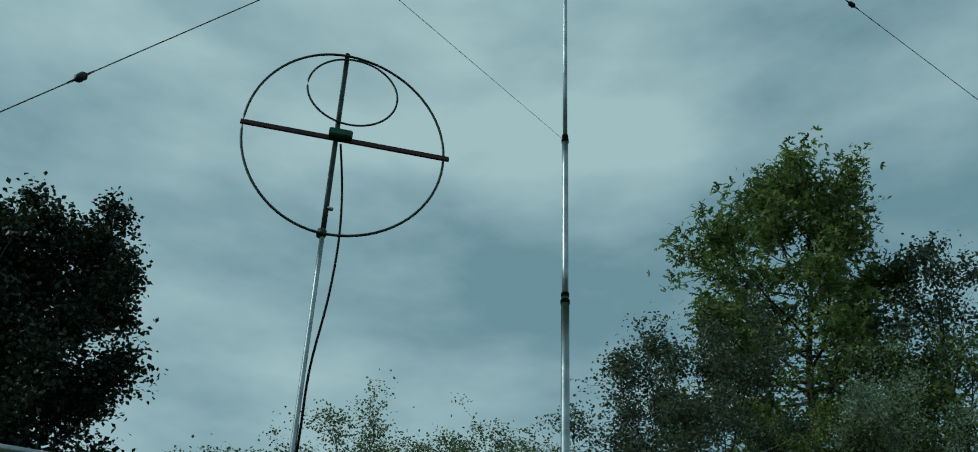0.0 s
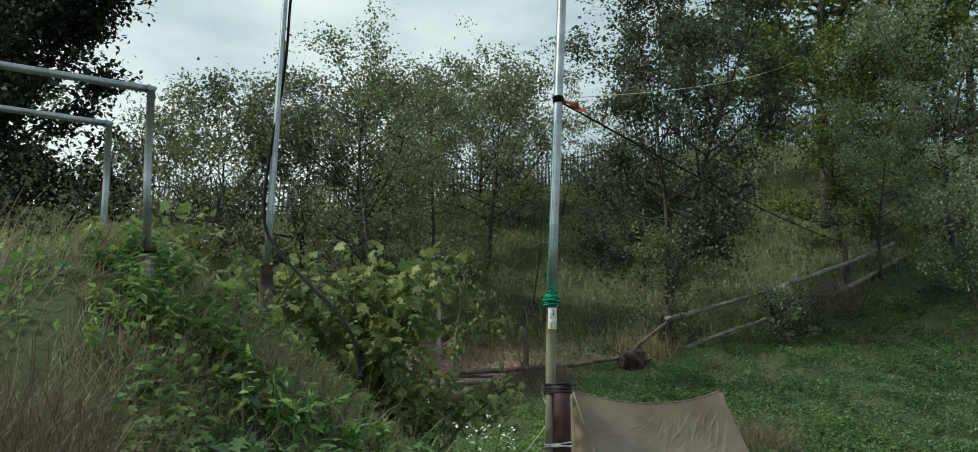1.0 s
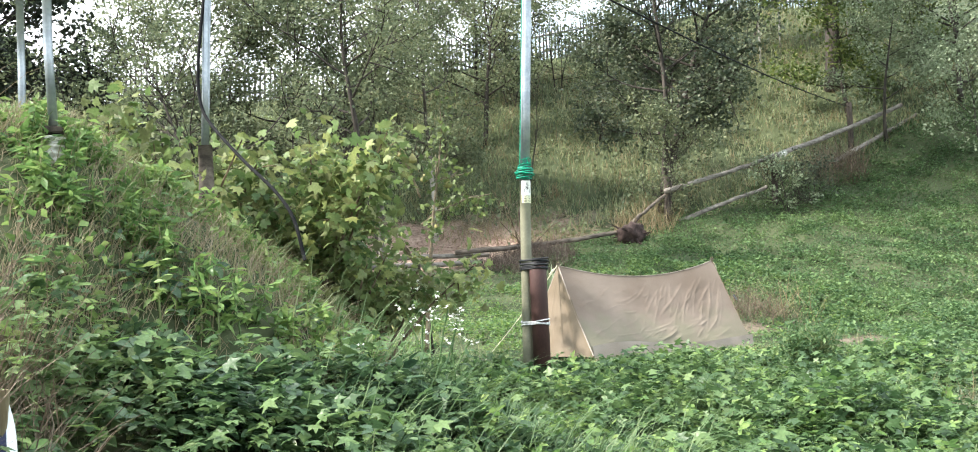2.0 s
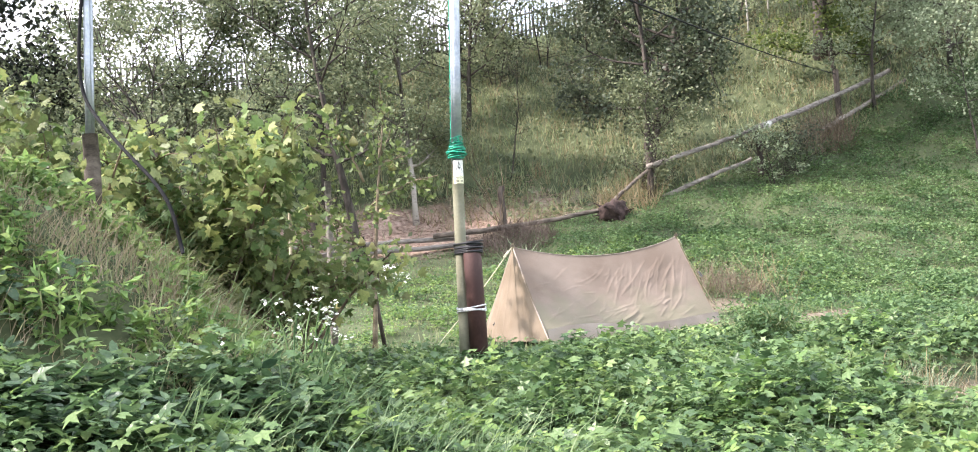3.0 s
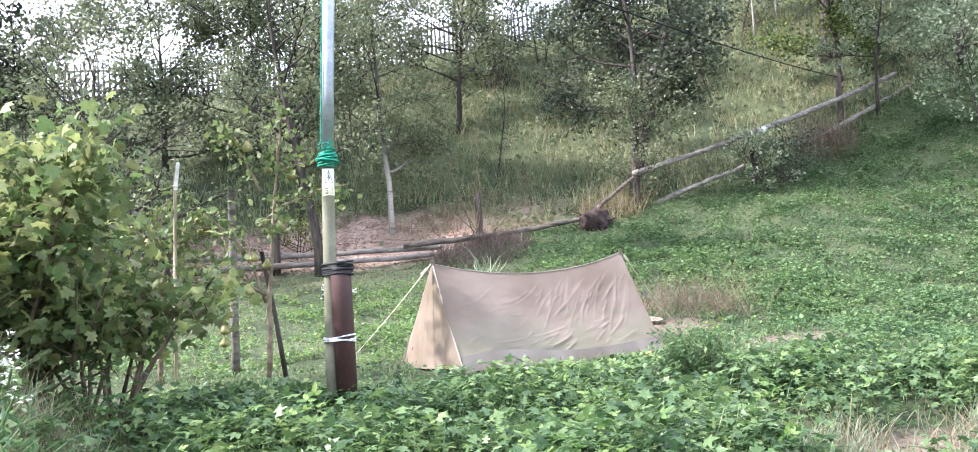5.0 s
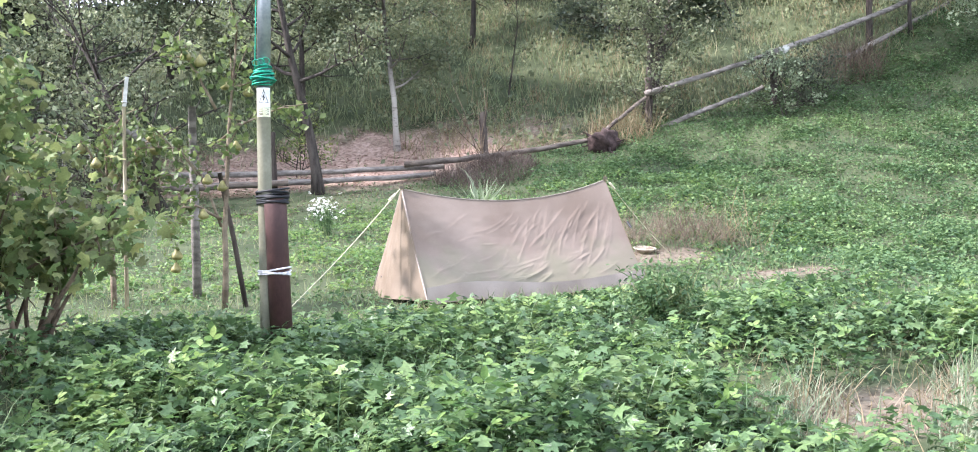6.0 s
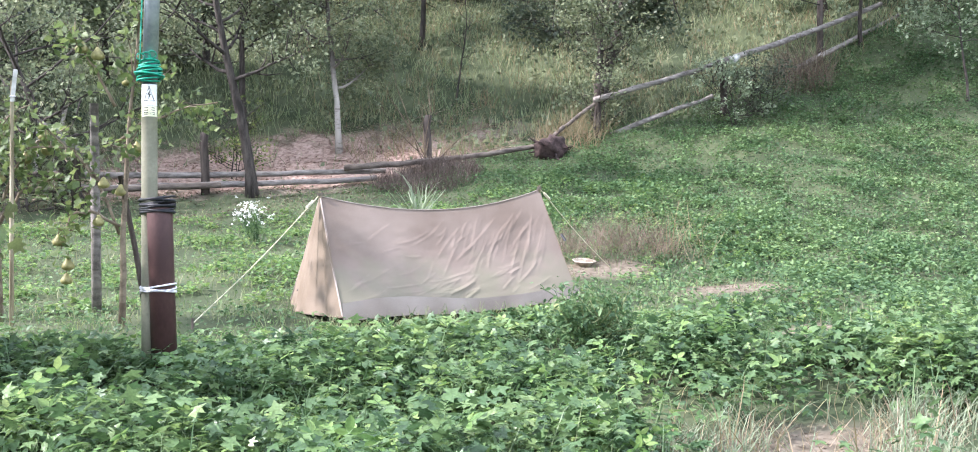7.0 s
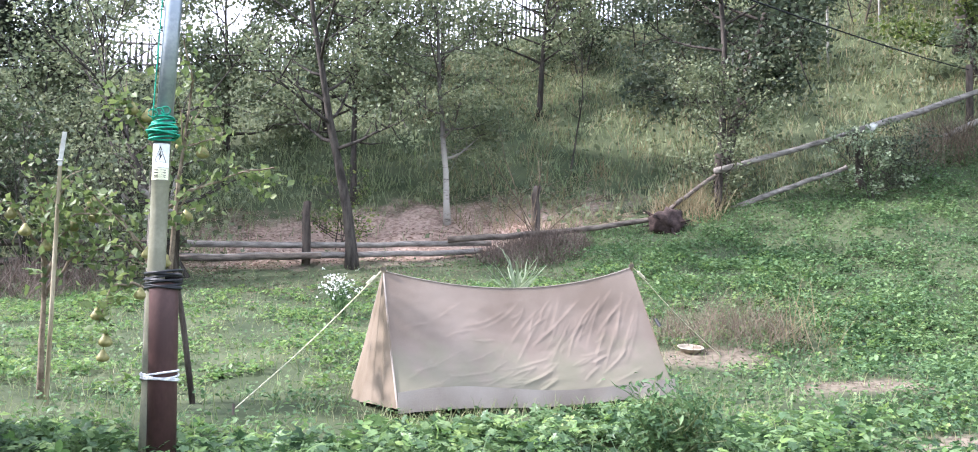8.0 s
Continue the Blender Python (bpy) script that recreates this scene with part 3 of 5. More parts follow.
# tall ash on the slope, yellow-green in its lower crown
tree("ash_tree", 11, 16.7, 13.0, 17.7, 4.1, 0.24, 0.19, 22000, "tall leafy ash tree with airy yellow-green crown", "tree", L_ASH, profile="dome", limbs=40, twigs=9, trunk_r=0.24, spread=0.42, template=TRIO, top=0.90)
tree("ash_tree", 12, 22.8, 12.5, 11.0, 3.2, 0.15, 0.17, 11000, "dark-green tree beside the tall ash", "tree", L_PLUM, limbs=26, twigs=8, trunk_r=0.18, spread=0.40)
tree("ash_tree", 13, 15.6, 11.4, 6.4, 2.5, 0.12, 0.12, 10500, "low yellow-green young tree by the rail fence", "tree", L_ASH, limbs=18, twigs=7, trunk_r=0.07, spread=0.3)
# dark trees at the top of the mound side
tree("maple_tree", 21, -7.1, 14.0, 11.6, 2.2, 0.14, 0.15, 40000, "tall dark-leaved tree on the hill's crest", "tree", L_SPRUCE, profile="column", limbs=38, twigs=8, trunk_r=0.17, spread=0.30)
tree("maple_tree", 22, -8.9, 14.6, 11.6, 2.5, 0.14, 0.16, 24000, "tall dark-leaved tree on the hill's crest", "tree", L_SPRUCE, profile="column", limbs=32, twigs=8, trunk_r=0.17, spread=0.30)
# dark plum-like tree by the rail fence
tree("plum_tree", 31, 7.8, 9.7, 9.9, 2.5, 0.17, 0.10, 42000, "dense dark-leaved tree by the rail fence", "tree", L_PLUM, stems=2, limbs=22, twigs=8, trunk_r=0.11, spread=0.24)
# orchard row
tree("apple_tree", 41, 0.7, 8.4, 6.4, 2.0, 0.30, 0.07, 9000, "sparse old apple tree with dark forked trunk", "tree", L_SHRUB, limbs=18, twigs=8, trunk_r=0.10, spread=0.2, lean=(-0.08, 0))
tree("birch_tree", 420, 2.9, 11.4, 7.0, 1.6, 0.17, 0.075, 12500, "slim young birch with pale lower bark", "tree", L_SHRUB, bark=M_YOUNGBIRCH, limbs=20, twigs=7, trunk_r=0.07, spread=0.22)
tree("apple_tree", 44, -1.85, 7.9, 4.6, 1.9, 0.25, 0.07, 3800, "leaning old orchard tree with dark limbs", "tree", L_SHRUB, lean=(-0.5, 0.1), limbs=18, twigs=8, trunk_r=0.08, spread=0.22)
tree("apple_tree", 45, 1.2, 12.8, 5.9, 1.8, 0.32, 0.09, 12000, "leafy orchard tree on the slope", "tree", L_SHRUB, limbs=20, twigs=8, trunk_r=0.08, spread=0.25, curve=0.7)
tree("willow_tree", 46, -1.5, 16.3, 4.4, 2.3, 0.10, 0.10, 17000, "round grey-green tree near the paling fence", "tree", L_SHRUB, limbs=20, twigs=8, trunk_r=0.09, spread=0.28)
tree("willow_tree", 47, 0.9, 17.0, 4.2, 2.1, 0.12, 0.10, 13000, "round grey-green tree near the paling fence", "tree", L_SHRUB, limbs=20, twigs=8, trunk_r=0.09, spread=0.28)
tree("willow_tree", 48, 6.3, 16.2, 5.2, 2.2, 0.25, 0.10, 13000, "leafy green tree high on the slope", "tree", L_SHRUB, limbs=22, twigs=8, trunk_r=0.09, spread=0.28)
tree("apple_tree", 49, -4.2, 10.6, 4.6, 1.9, 0.12, 0.085, 9000, "thin-leaved bushy tree on the slope", "tree", L_SHRUB, stems=2, limbs=14, twigs=7, trunk_r=0.05, spread=0.22)
tree("sapling", 50, 5.9, 12.6, 3.4, 0.5, 0.3, 0.06, 260, "thin nearly bare sapling on the slope", "tree", L_SHRUB, limbs=9, twigs=4, trunk_r=0.028, spread=0.14, curve=0.9, lean=(0.12, 0))
tree("young_tree", 51, 14.3, 8.9, 4.6, 1.6, 0.25, 0.08, 8000, "young tree by the far rails with pale leaves", "tree", L_SILVER, limbs=14, twigs=7, trunk_r=0.05, spread=0.2)
tree("young_tree", 52, 17.2, 9.0, 5.6, 2.9, 0.1, 0.09, 17000, "grey-leaved tree overhanging the far rails", "tree", L_SILVER, limbs=18, twigs=8, trunk_r=0.07, spread=0.24)
tree("ash_tree", 14, 19.5, 10.8, 7.5, 2.8, 0.1, 0.13, 10500, "yellow-green leafy tree above the far rails", "tree", L_ASH, limbs=20, twigs=8, trunk_r=0.08, spread=0.32)
tree("willow_tree", 57, 4.6, 20.4, 4.6, 2.2, 0.1, 0.11, 8000, "round grey-green tree near the paling fence", "tree", L_SHRUB, limbs=20, twigs=7, trunk_r=0.08, spread=0.3)
tree("willow_tree", 58, 8.2, 21.2, 4.4, 2.2, 0.1, 0.11, 8000, "round grey-green tree near the paling fence", "tree", L_SHRUB, limbs=20, twigs=7, trunk_r=0.08, spread=0.3)
tree("young_tree", 59, 14.7, 6.4, 3.4, 1.5, 0.38, 0.08, 5200, "slim young tree with pale leaves on the green slope", "tree", L_SILVER, limbs=14, twigs=7, trunk_r=0.032, spread=0.2)
tree("shrub", 53, 7.5, 8.9, 2.4, 0.95, 0.06, 0.075, 3600, "yellow-green shrub at the rail fence post", "shrub", L_SHRUB, stems=3, limbs=8, twigs=5, trunk_r=0.02, spread=0.16)
tree("shrub", 54, 10.0, 7.6, 1.35, 0.55, 0.2, 0.07, 1000, "small dark-green shrub before the rail post", "shrub", L_SILVER, stems=2, limbs=8, twigs=5, trunk_r=0.018, spread=0.12)
tree("shrub", 55, 10.6, 7.9, 0.8, 0.6, 0.1, 0.06, 1200, "low dark bush beside the rail post", "shrub", L_PLUM, stems=3, limbs=7, twigs=5, trunk_r=0.015, spread=0.12)
tree("shrub", 56, 0.6, 10.2, 1.3, 0.6, 0.1, 0.06, 900, "small leafy shrub behind the rails", "shrub", L_ASH, stems=3, limbs=7, twigs=5, trunk_r=0.014, spread=0.12)
for k, (sx, sy, sh, sr) in enumerate(((-3.0, 12.8, 2.2, 1.2), (-5.4, 12.2, 2.6, 1.4), (9.5, 15.0, 2.0, 1.0),
                                      (12.5, 15.5, 3.2, 1.5), (16.5, 17.0, 4.0, 2.0), (20.5, 16.0, 4.0, 2.0), (8.5, 19.0, 2.6, 1.4), (-7.5, 11.0, 2.6, 1.4), (-2.6, 7.4, 1.7, 0.9), (-3.9, 8.0, 2.0, 1.0),
                                      (-6.0, 8.6, 2.2, 1.2), (3.6, 17.5, 3.2, 1.5), (24.0, 19.0, 4.5, 2.2), (10.6, 19.5, 4.0, 2.0), (12.6, 20.5, 3.6, 1.8))):
    tree("shrub", 60 + k, sx, sy, sh, sr, 0.05, 0.09, int(1900 * sr), "tangled green shrub on the hillside", "shrub", L_SHRUB if k % 3 else L_DARK, group="hillside shrubs",
         stems=3, limbs=9, twigs=6, trunk_r=0.03, spread=0.2)


# ---- the broad-leaved bush with yellowing leaves, behind the mound ----
def big_leaf_bush(seed, x, y, height, radius, leaves, label, clear=0.12, arching=()):
    ob = thing("grape_bush", at_land(x, y), label, "bush")
    rng = np.random.default_rng(seed)
    wood, tips = [], []
    for k in range(16):
        az = rng.uniform(0, 2 * np.pi)
        p = limb_path(rng, (0.2 * math.cos(az), 0.2 * math.sin(az), -0.05), (0.36 * math.cos(az), 0.36 * math.sin(az), 1), height * rng.uniform(0.75, 1.1), -0.2, 8, 0.12)
        wood.append(tube(p, np.linspace(0.018, 0.004, len(p)), 6))
        tips.extend(p[2:])
        for _ in range(5):
            q = limb_path(rng, p[rng.integers(2, 8)], rng.normal(size=3) + np.array([0, 0, 0.2]), radius * 0.42, -0.3, 4, 0.2)
            wood.append(tube(q, np.linspace(0.006, 0.003, len(q)), 4))
            tips.extend(q[1:])
    tips = np.array(tips)
    pts = tips[rng.integers(0, len(tips), leaves)] + rng.normal(size=(leaves, 3)) * 0.10
    pts = pts[pts[:, 2] > clear * (1 + 0.5 * rng.random(len(pts)))]
    for a, b in arching:
        p = limb_path(rng, a, np.array(b) - np.array(a), float(np.linalg.norm(np.array(b) - np.array(a))), -0.25, 8, 0.06)
        wood.append(tube(p, np.linspace(0.014, 0.006, len(p)), 6))
    tagged(part("stem_tangle", join(wood), M_TWIG, ob), kind="stuff")
    part("foliage", place_leaves(rng, pts, 0.082, LOBED, 0.38, 1.3), L_GRAPE, ob, "broad leaves turning from green to yellow", smooth=False)
    return ob


BUSH = "broad-leaved bush with large green and yellow leaves"
big_leaf_bush(1, -4.10, -2.15, 1.35, 0.55, 3600, BUSH)
big_leaf_bush(2, -3.45, -2.15, 1.65, 0.6, 5000, BUSH)
big_leaf_bush(3, -2.93, -2.2, 1.22, 0.42, 2700, BUSH, 0.42, [((-0.55, -0.05, 0.02), (0.2, -0.1, 0.5)), ((-0.45, 0.0, 0.02), (0.05, -0.12, 0.42)), ((-0.3, -0.1, 0.3), (0.42, -0.1, 0.78))])


# ---- slim pear tree with hanging pears ----
def pear_fruit(at, s, parent):
    prof = [(0.0, 0.0), (0.62, 0.10), (0.95, 0.42), (1.0, 0.75), (0.80, 1.15), (0.48, 1.55), (0.36, 1.85), (0.16, 2.02), (0.0, 2.05)]
    n = 10
    v, f = [], []
    for r, z in prof:
        for k in range(n):
            v.append((r * math.cos(2 * math.pi * k / n) * s, r * math.sin(2 * math.pi * k / n) * s, (z - 2.05) * s))
    for i in range(len(prof) - 1):
        for k in range(n):
            f.append((i * n + k, i * n + (k + 1) % n, (i + 1) * n + (k + 1) % n, (i + 1) * n + k))
    v = np.array(v) * 1.18 + np.array(at)
    fruit = part("pear", (v, np.array(f)), M_PEAR, parent, "ripe green-brown pear")
    part("stalk", tube([np.array(at) + (0, 0, -0.005), np.array(at) + (0.004, 0, 0.035)], 0.003, 5), M_TWIG, fruit)


def slim_pear(seed, x, y, height, fruits, branches, leaves):
    ob = thing("pear_sapling", at_land(x, y), "slim pear sapling with few leaves and hanging pears", "tree", "pear saplings")
    rng = np.random.default_rng(seed)
    foot = np.array(ob.matrix_basis.translation)
    trunk = limb_path(rng, (0, 0, -0.05), (0, 0, 1), height, 0.1, 10, 0.025)
    wood, tips = [tube(trunk, np.linspace(0.027, 0.007, len(trunk)), 8)], list(trunk[6:]) * 3
    for pts in branches:
        p = np.array(pts) - foot
        u = np.linspace(0, len(p) - 1, 12)
        p = np.stack([np.interp(u, np.arange(len(p)), p[:, k]) for k in range(3)], 1) + rng.normal(size=(12, 3)) * 0.008
        wood.append(tube(p, np.linspace(0.014, 0.005, len(p)), 6))
        tips.extend(p[4:])
        for _ in range(5):
            q = limb_path(rng, p[rng.integers(3, 12)], rng.normal(size=3), 0.17, 0, 3, 0.2)
            wood.append(tube(q, 0.0035, 4))
            tips.extend(q[1:])
    for k in range(9):
        q = limb_path(rng, trunk[rng.integers(6, 11)], rng.normal(size=3) + np.array([0, 0, 0.7]), 0.35, 0.2, 4, 0.15)
        wood.append(tube(q, np.linspace(0.007, 0.003, 5), 4))
        tips.extend(q[1:])
    tips = np.array(tips)
    pts = tips[rng.integers(0, len(tips), leaves)] + rng.normal(size=(leaves, 3)) * 0.06
    part("trunk", join(wood), M_SAPLING, ob)
    part("crown", place_leaves(rng, pts, 0.068, LEAF, 0.35, 0.8), L_PEAR, ob, smooth=False)
    for fx, fy, fz, s in fruits:
        pear_fruit((fx - foot[0], fy - foot[1], fz - foot[2]), s, ob)
    return ob


M_SAPLING = mat("sapling_bark", (0.10, 0.075, 0.05), (0.25, 0.20, 0.14), 9, 0.85, bump=0.5)
slim_pear(3, -1.55, -0.08, 2.35,
          [(-1.80, -0.2, 2.22, 0.039), (-1.69, -0.2, 2.18, 0.042), (-1.32, -0.2, 1.94, 0.040), (-1.70, -0.2, 0.94, 0.036), (-1.97, -0.2, 0.80, 0.036), (-1.91, -0.2, 0.63, 0.040), (-1.92, -0.22, 0.52, 0.036),
           (-1.54, -0.15, 1.17, 0.038), (-1.66, -0.2, 1.22, 0.036), (-1.42, -0.1, 1.50, 0.038), (-1.48, 0.05, 2.02, 0.036)],
          [[(-1.56, -0.08, 1.48), (-1.40, -0.1, 1.62), (-1.25, -0.1, 1.68), (-1.05, -0.1, 1.77), (-0.83, -0.1, 1.82)],
           [(-1.56, -0.08, 0.80), (-1.66, -0.1, 1.10), (-1.76, -0.1, 1.28), (-1.92, -0.1, 1.46), (-2.15, -0.1, 1.70)],
           [(-1.55, -0.08, 0.85), (-1.74, -0.15, 0.98), (-1.90, -0.2, 0.92), (-1.95, -0.22, 0.70)],
           [(-1.68, -0.1, 1.15), (-1.85, -0.05, 1.42), (-2.10, 0.0, 1.45), (-2.3, 0.05, 1.42)],
           [(-1.57, -0.08, 1.75), (-1.72, -0.15, 2.05), (-1.85, -0.2, 2.22)]], 800)
slim_pear(5, -2.40, 0.35, 1.5, [(-2.05, 0.1, 1.49, 0.040), (-2.07, 0.15, 1.60, 0.038), (-2.2, 0.15, 1.42, 0.038), (-2.38, 0.2, 1.28, 0.038), (-2.5, 0.1, 1.38, 0.038), (-2.62, 0.2, 1.5, 0.036)],
          [[(-2.4, 0.35, 1.0), (-2.2, 0.2, 1.45), (-2.0, 0.1, 1.55)], [(-2.4, 0.35, 1.1), (-2.6, 0.2, 1.5), (-2.9, 0.1, 1.6)], [(-2.4, 0.35, 0.9), (-2.2, 0.4, 1.2), (-1.9, 0.4, 1.25)]], 460)


# ---- ridge tent ----
def tent(L=2.0, zr=0.96, zr2=1.02):
    """Ridge along x between two upright poles; low side walls that slope out to the ground."""
    ob = thing("ridge_tent", (0, 0, 0.12), "old beige-brown canvas ridge tent pitched on the meadow", "tent")
    hw = 0.65

    def ridge(u):
        return np.array([-0.005 + L * u, 0, zr + (zr2 - zr) * u - 0.148 * 4 * u * (1 - u) * (0.9 + 0.2 * u)])

    def creases(U, W, seed):
        """Sharp pulled folds: a fan from the high corner down the panel, and slack wrinkles above the hem."""
        rng = np.random.default_rng(seed)
        X, Y, out = U * 2.05, W * 1.1, np.zeros_like(U)
        lines = []
        for _ in range(46):
            u0 = rng.uniform(0.52, 1.0)
            w0 = rng.uniform(0.04, 0.45) * (0.4 + u0 * 0.6)
            lines.append((u0 * 2.05, w0 * 1.1, math.radians(rng.uniform(112, 146)), rng.uniform(0.15, 0.6), rng.uniform(0.0022, 0.0062)))
        for _ in range(34):
            lines.append((rng.uniform(0.1, 1.0) * 2.05, rng.uniform(0.55, 0.84) * 1.1, math.radians(rng.uniform(138, 172)), rng.uniform(0.12, 0.38), rng.uniform(0.003, 0.008)))
        for _ in range(10):
            lines.append((rng.uniform(0.1, 0.6) * 2.05, rng.uniform(0.1, 0.6) * 1.1, math.radians(rng.uniform(120, 175)), rng.uniform(0.15, 0.4), rng.uniform(0.002, 0.005)))
        for x0, y0, a, ln, amp in lines:
            cx, cy = math.cos(a), math.sin(a)
            along = (X - x0) * cx + (Y - y0) * cy
            bow = rng.uniform(-0.025, 0.025)
            across = (X - x0) * -cy + (Y - y0) * cx - bow * np.sin(np.clip(along / ln, 0, 1) * math.pi)
            taper = np.sqrt(np.clip(np.sin(np.clip(along / ln, 0, 1) * math.pi), 0, 1))
            out += amp * taper * np.exp(-np.where(across > 0, across / 0.005, -across / 0.015))
        return out

    def side(sgn, name, label, nu, nv):
        U, W = np.meshgrid(np.linspace(0, 1, nu + 1), np.linspace(0, 1, nv + 1), indexing="ij")
        fold = creases(U, W, 21 if sgn < 0 else 22)
        v = []
        for i in range(nu + 1):
            u = i / nu
            top = ridge(u)
            foot = np.array([0.015 + 2.14 * u if sgn < 0 else -0.15 + 2.3 * u, sgn * (hw - 0.2 * u - 0.03 * math.sin(math.pi * u)), 0.015 + 0.012 * math.sin(9 * u)])
            if sgn < 0:
                foot[2] += 0.05 * u
            for j in range(nv + 1):
                w = j / nv
                p = top + (foot - top) * w
                p[2] -= 0.045 * math.sin(math.pi * w) * (0.5 + 0.5 * math.sin(math.pi * u))
                cr = noise.noise((u * 3.0 + w * 2.5, w * 2.2 - u * 1.2, sgn * 3.0)) * 0.012
                fine = noise.noise((u * 17 + w * 9, w * 12 - u * 4, sgn * 5.0)) * 0.003
                low = math.sin(30 * u + 3 * w) * 0.008 * max(0, w - 0.75) * 4
                p[1] += sgn * (cr + fine + fold[i, j] + low) * min(1, 6 * w) * min(1, 8 * u + 0.1) * min(1, 8 * (1 - u) + 0.1)
                v.append(p)
        f = [(i * (nv + 1) + j, i * (nv + 1) + j + 1, (i + 1) * (nv + 1) + j + 1, (i + 1) * (nv + 1) + j) for i in range(nu) for j in range(nv)]
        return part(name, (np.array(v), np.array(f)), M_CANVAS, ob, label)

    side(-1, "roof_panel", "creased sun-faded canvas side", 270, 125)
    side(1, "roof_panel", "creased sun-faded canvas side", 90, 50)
    # groundsheet hem in a greyer cloth, along the near foot
    v = []
    for i in range(65):
        u = i / 64
        x = 0.015 + 2.14 * u
        y = -hw + 0.2 * u - 0.012 + 0.03 * math.sin(math.pi * u)
        h = 0.09 + 0.035 * math.sin(5 * u + 1) + 0.04 * u
        z0 = 0.012 * math.sin(9 * u) + 0.05 * u
        v += [(x, y - 0.012 + 0.006 * math.sin(40 * u), z0 - 0.02), (x, y + 0.33 * h + 0.006 * math.sin(31 * u) - 0.02, z0 + h)]
    f = [(2 * i, 2 * i + 1, 2 * i + 3, 2 * i + 2) for i in range(64)]
    part("hem", (np.array(v), np.array(f)), M_HEM, ob, "grey cloth hem along the foot")
    # end walls: two overlapping flaps from the ridge down to the ground
    for end, x0, zt in ((0, -0.005, zr), (1, L - 0.005, zr2)):
        for sgn in (-1, 1):
            v, f = [], []
            for i in range(13):
                w = i / 12
                for j in range(25):
                    h = j / 24
                    tip = np.array([x0, 0, zt])
                    foot = np.array([x0 + ((0.02 if sgn < 0 else -0.145) * w if end == 0 else 0.158), sgn * (hw - 0.2 * end) * w, 0.01 + (0.05 * w if end and sgn < 0 else 0)])
                    if end == 0:
                        foot[0] -= 0.20 * (1 - w)
                    p = tip + (foot - tip) * h
                    p[0] += (0.012 * math.sin(11 * w + 2 * h) + 0.010 * math.sin(23 * w)) * h * (1 if w < 0.98 else 0)
                    v.append(p)
            f = [(i * 25 + j, i * 25 + j + 1, (i + 1) * 25 + j + 1, (i + 1) * 25 + j) for i in range(12) for j in range(24)]
            part("end_flap", (np.array(v), np.array(f)), M_CANVASW, ob, "warm tan canvas end flap")
    # seams and ridge line
    rp = np.array([ridge(u) for u in np.linspace(0, 1, 40)]) + np.array([0, 0, 0.004])
    # highlight along the ridge put into the seam's colour by the paler hem cloth
    part("ridge_seam", tube(rp, 0.005, 6), M_HEM, ob)
    for sgn in (-1, 1):
        part("corner_seam", tube([(-0.005, 0, zr), (0.004 if sgn < 0 else -0.08, sgn * hw * 0.5, zr * 0.47), (0.013 if sgn < 0 else -0.152, sgn * (hw + 0.005), 0.02)], 0.007, 6), M_HEM, ob)
    for x0, zt in ((-0.005, zr), (L - 0.005, zr2)):
        part("tent_pole", tube([(x0 + 0.02, 0, -0.05), (x0, 0, zt + 0.045)], 0.012, 8), M_STAKE, ob)
        part("pole_tip", tube([(x0, 0, zt + 0.005), (x0, 0, zt + 0.03)], 0.022, 8), M_HEM, ob)
    # guy lines with pegs
    for a, b in (((-0.005, 0, zr + 0.02), (-1.06, -0.38, 0.0)), ((L - 0.005, 0, zr2 + 0.02), (3.65, 1.65, 0.22))):
        a, b = np.array(a), np.array(b)
        p = np.array([a + (b - a) * t - np.array([0, 0, 0.03 * math.sin(math.pi * t)]) for t in np.linspace(0, 1, 14)])
        line = part("guy_line", tube(p, 0.0045, 6), M_ROPE, ob, "pale twisted guy line")
        part("knot", tube([a + (b - a) * 0.06, a + (b - a) * 0.12], 0.013, 6), M_ROPE, line)
        part("peg", tube([b + (0, 0, 0.04), b - (0, 0, 0.12)], 0.010, 6), M_POST, ob)
    part("toggle", tube([(L + 0.10, -0.22, 0.62), (L + 0.13, -0.24, 0.56)], 0.012, 6), M_BLACK, ob)
    part("toggle", tube([(-0.10, 0.30, 0.22), (-0.14, 0.30, 0.17)], 0.012, 6), M_BLACK, ob)
    return ob


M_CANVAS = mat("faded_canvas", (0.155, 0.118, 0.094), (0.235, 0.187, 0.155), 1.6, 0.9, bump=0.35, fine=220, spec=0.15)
M_CANVASW = mat("tan_canvas", (0.15, 0.118, 0.085), (0.225, 0.18, 0.138), 2.0, 0.9, bump=0.35, fine=220, spec=0.15)
M_HEM = mat("grey_canvas", (0.235, 0.19, 0.16), (0.33, 0.28, 0.24), 2.5, 0.9, bump=0.4, fine=180, spec=0.15)


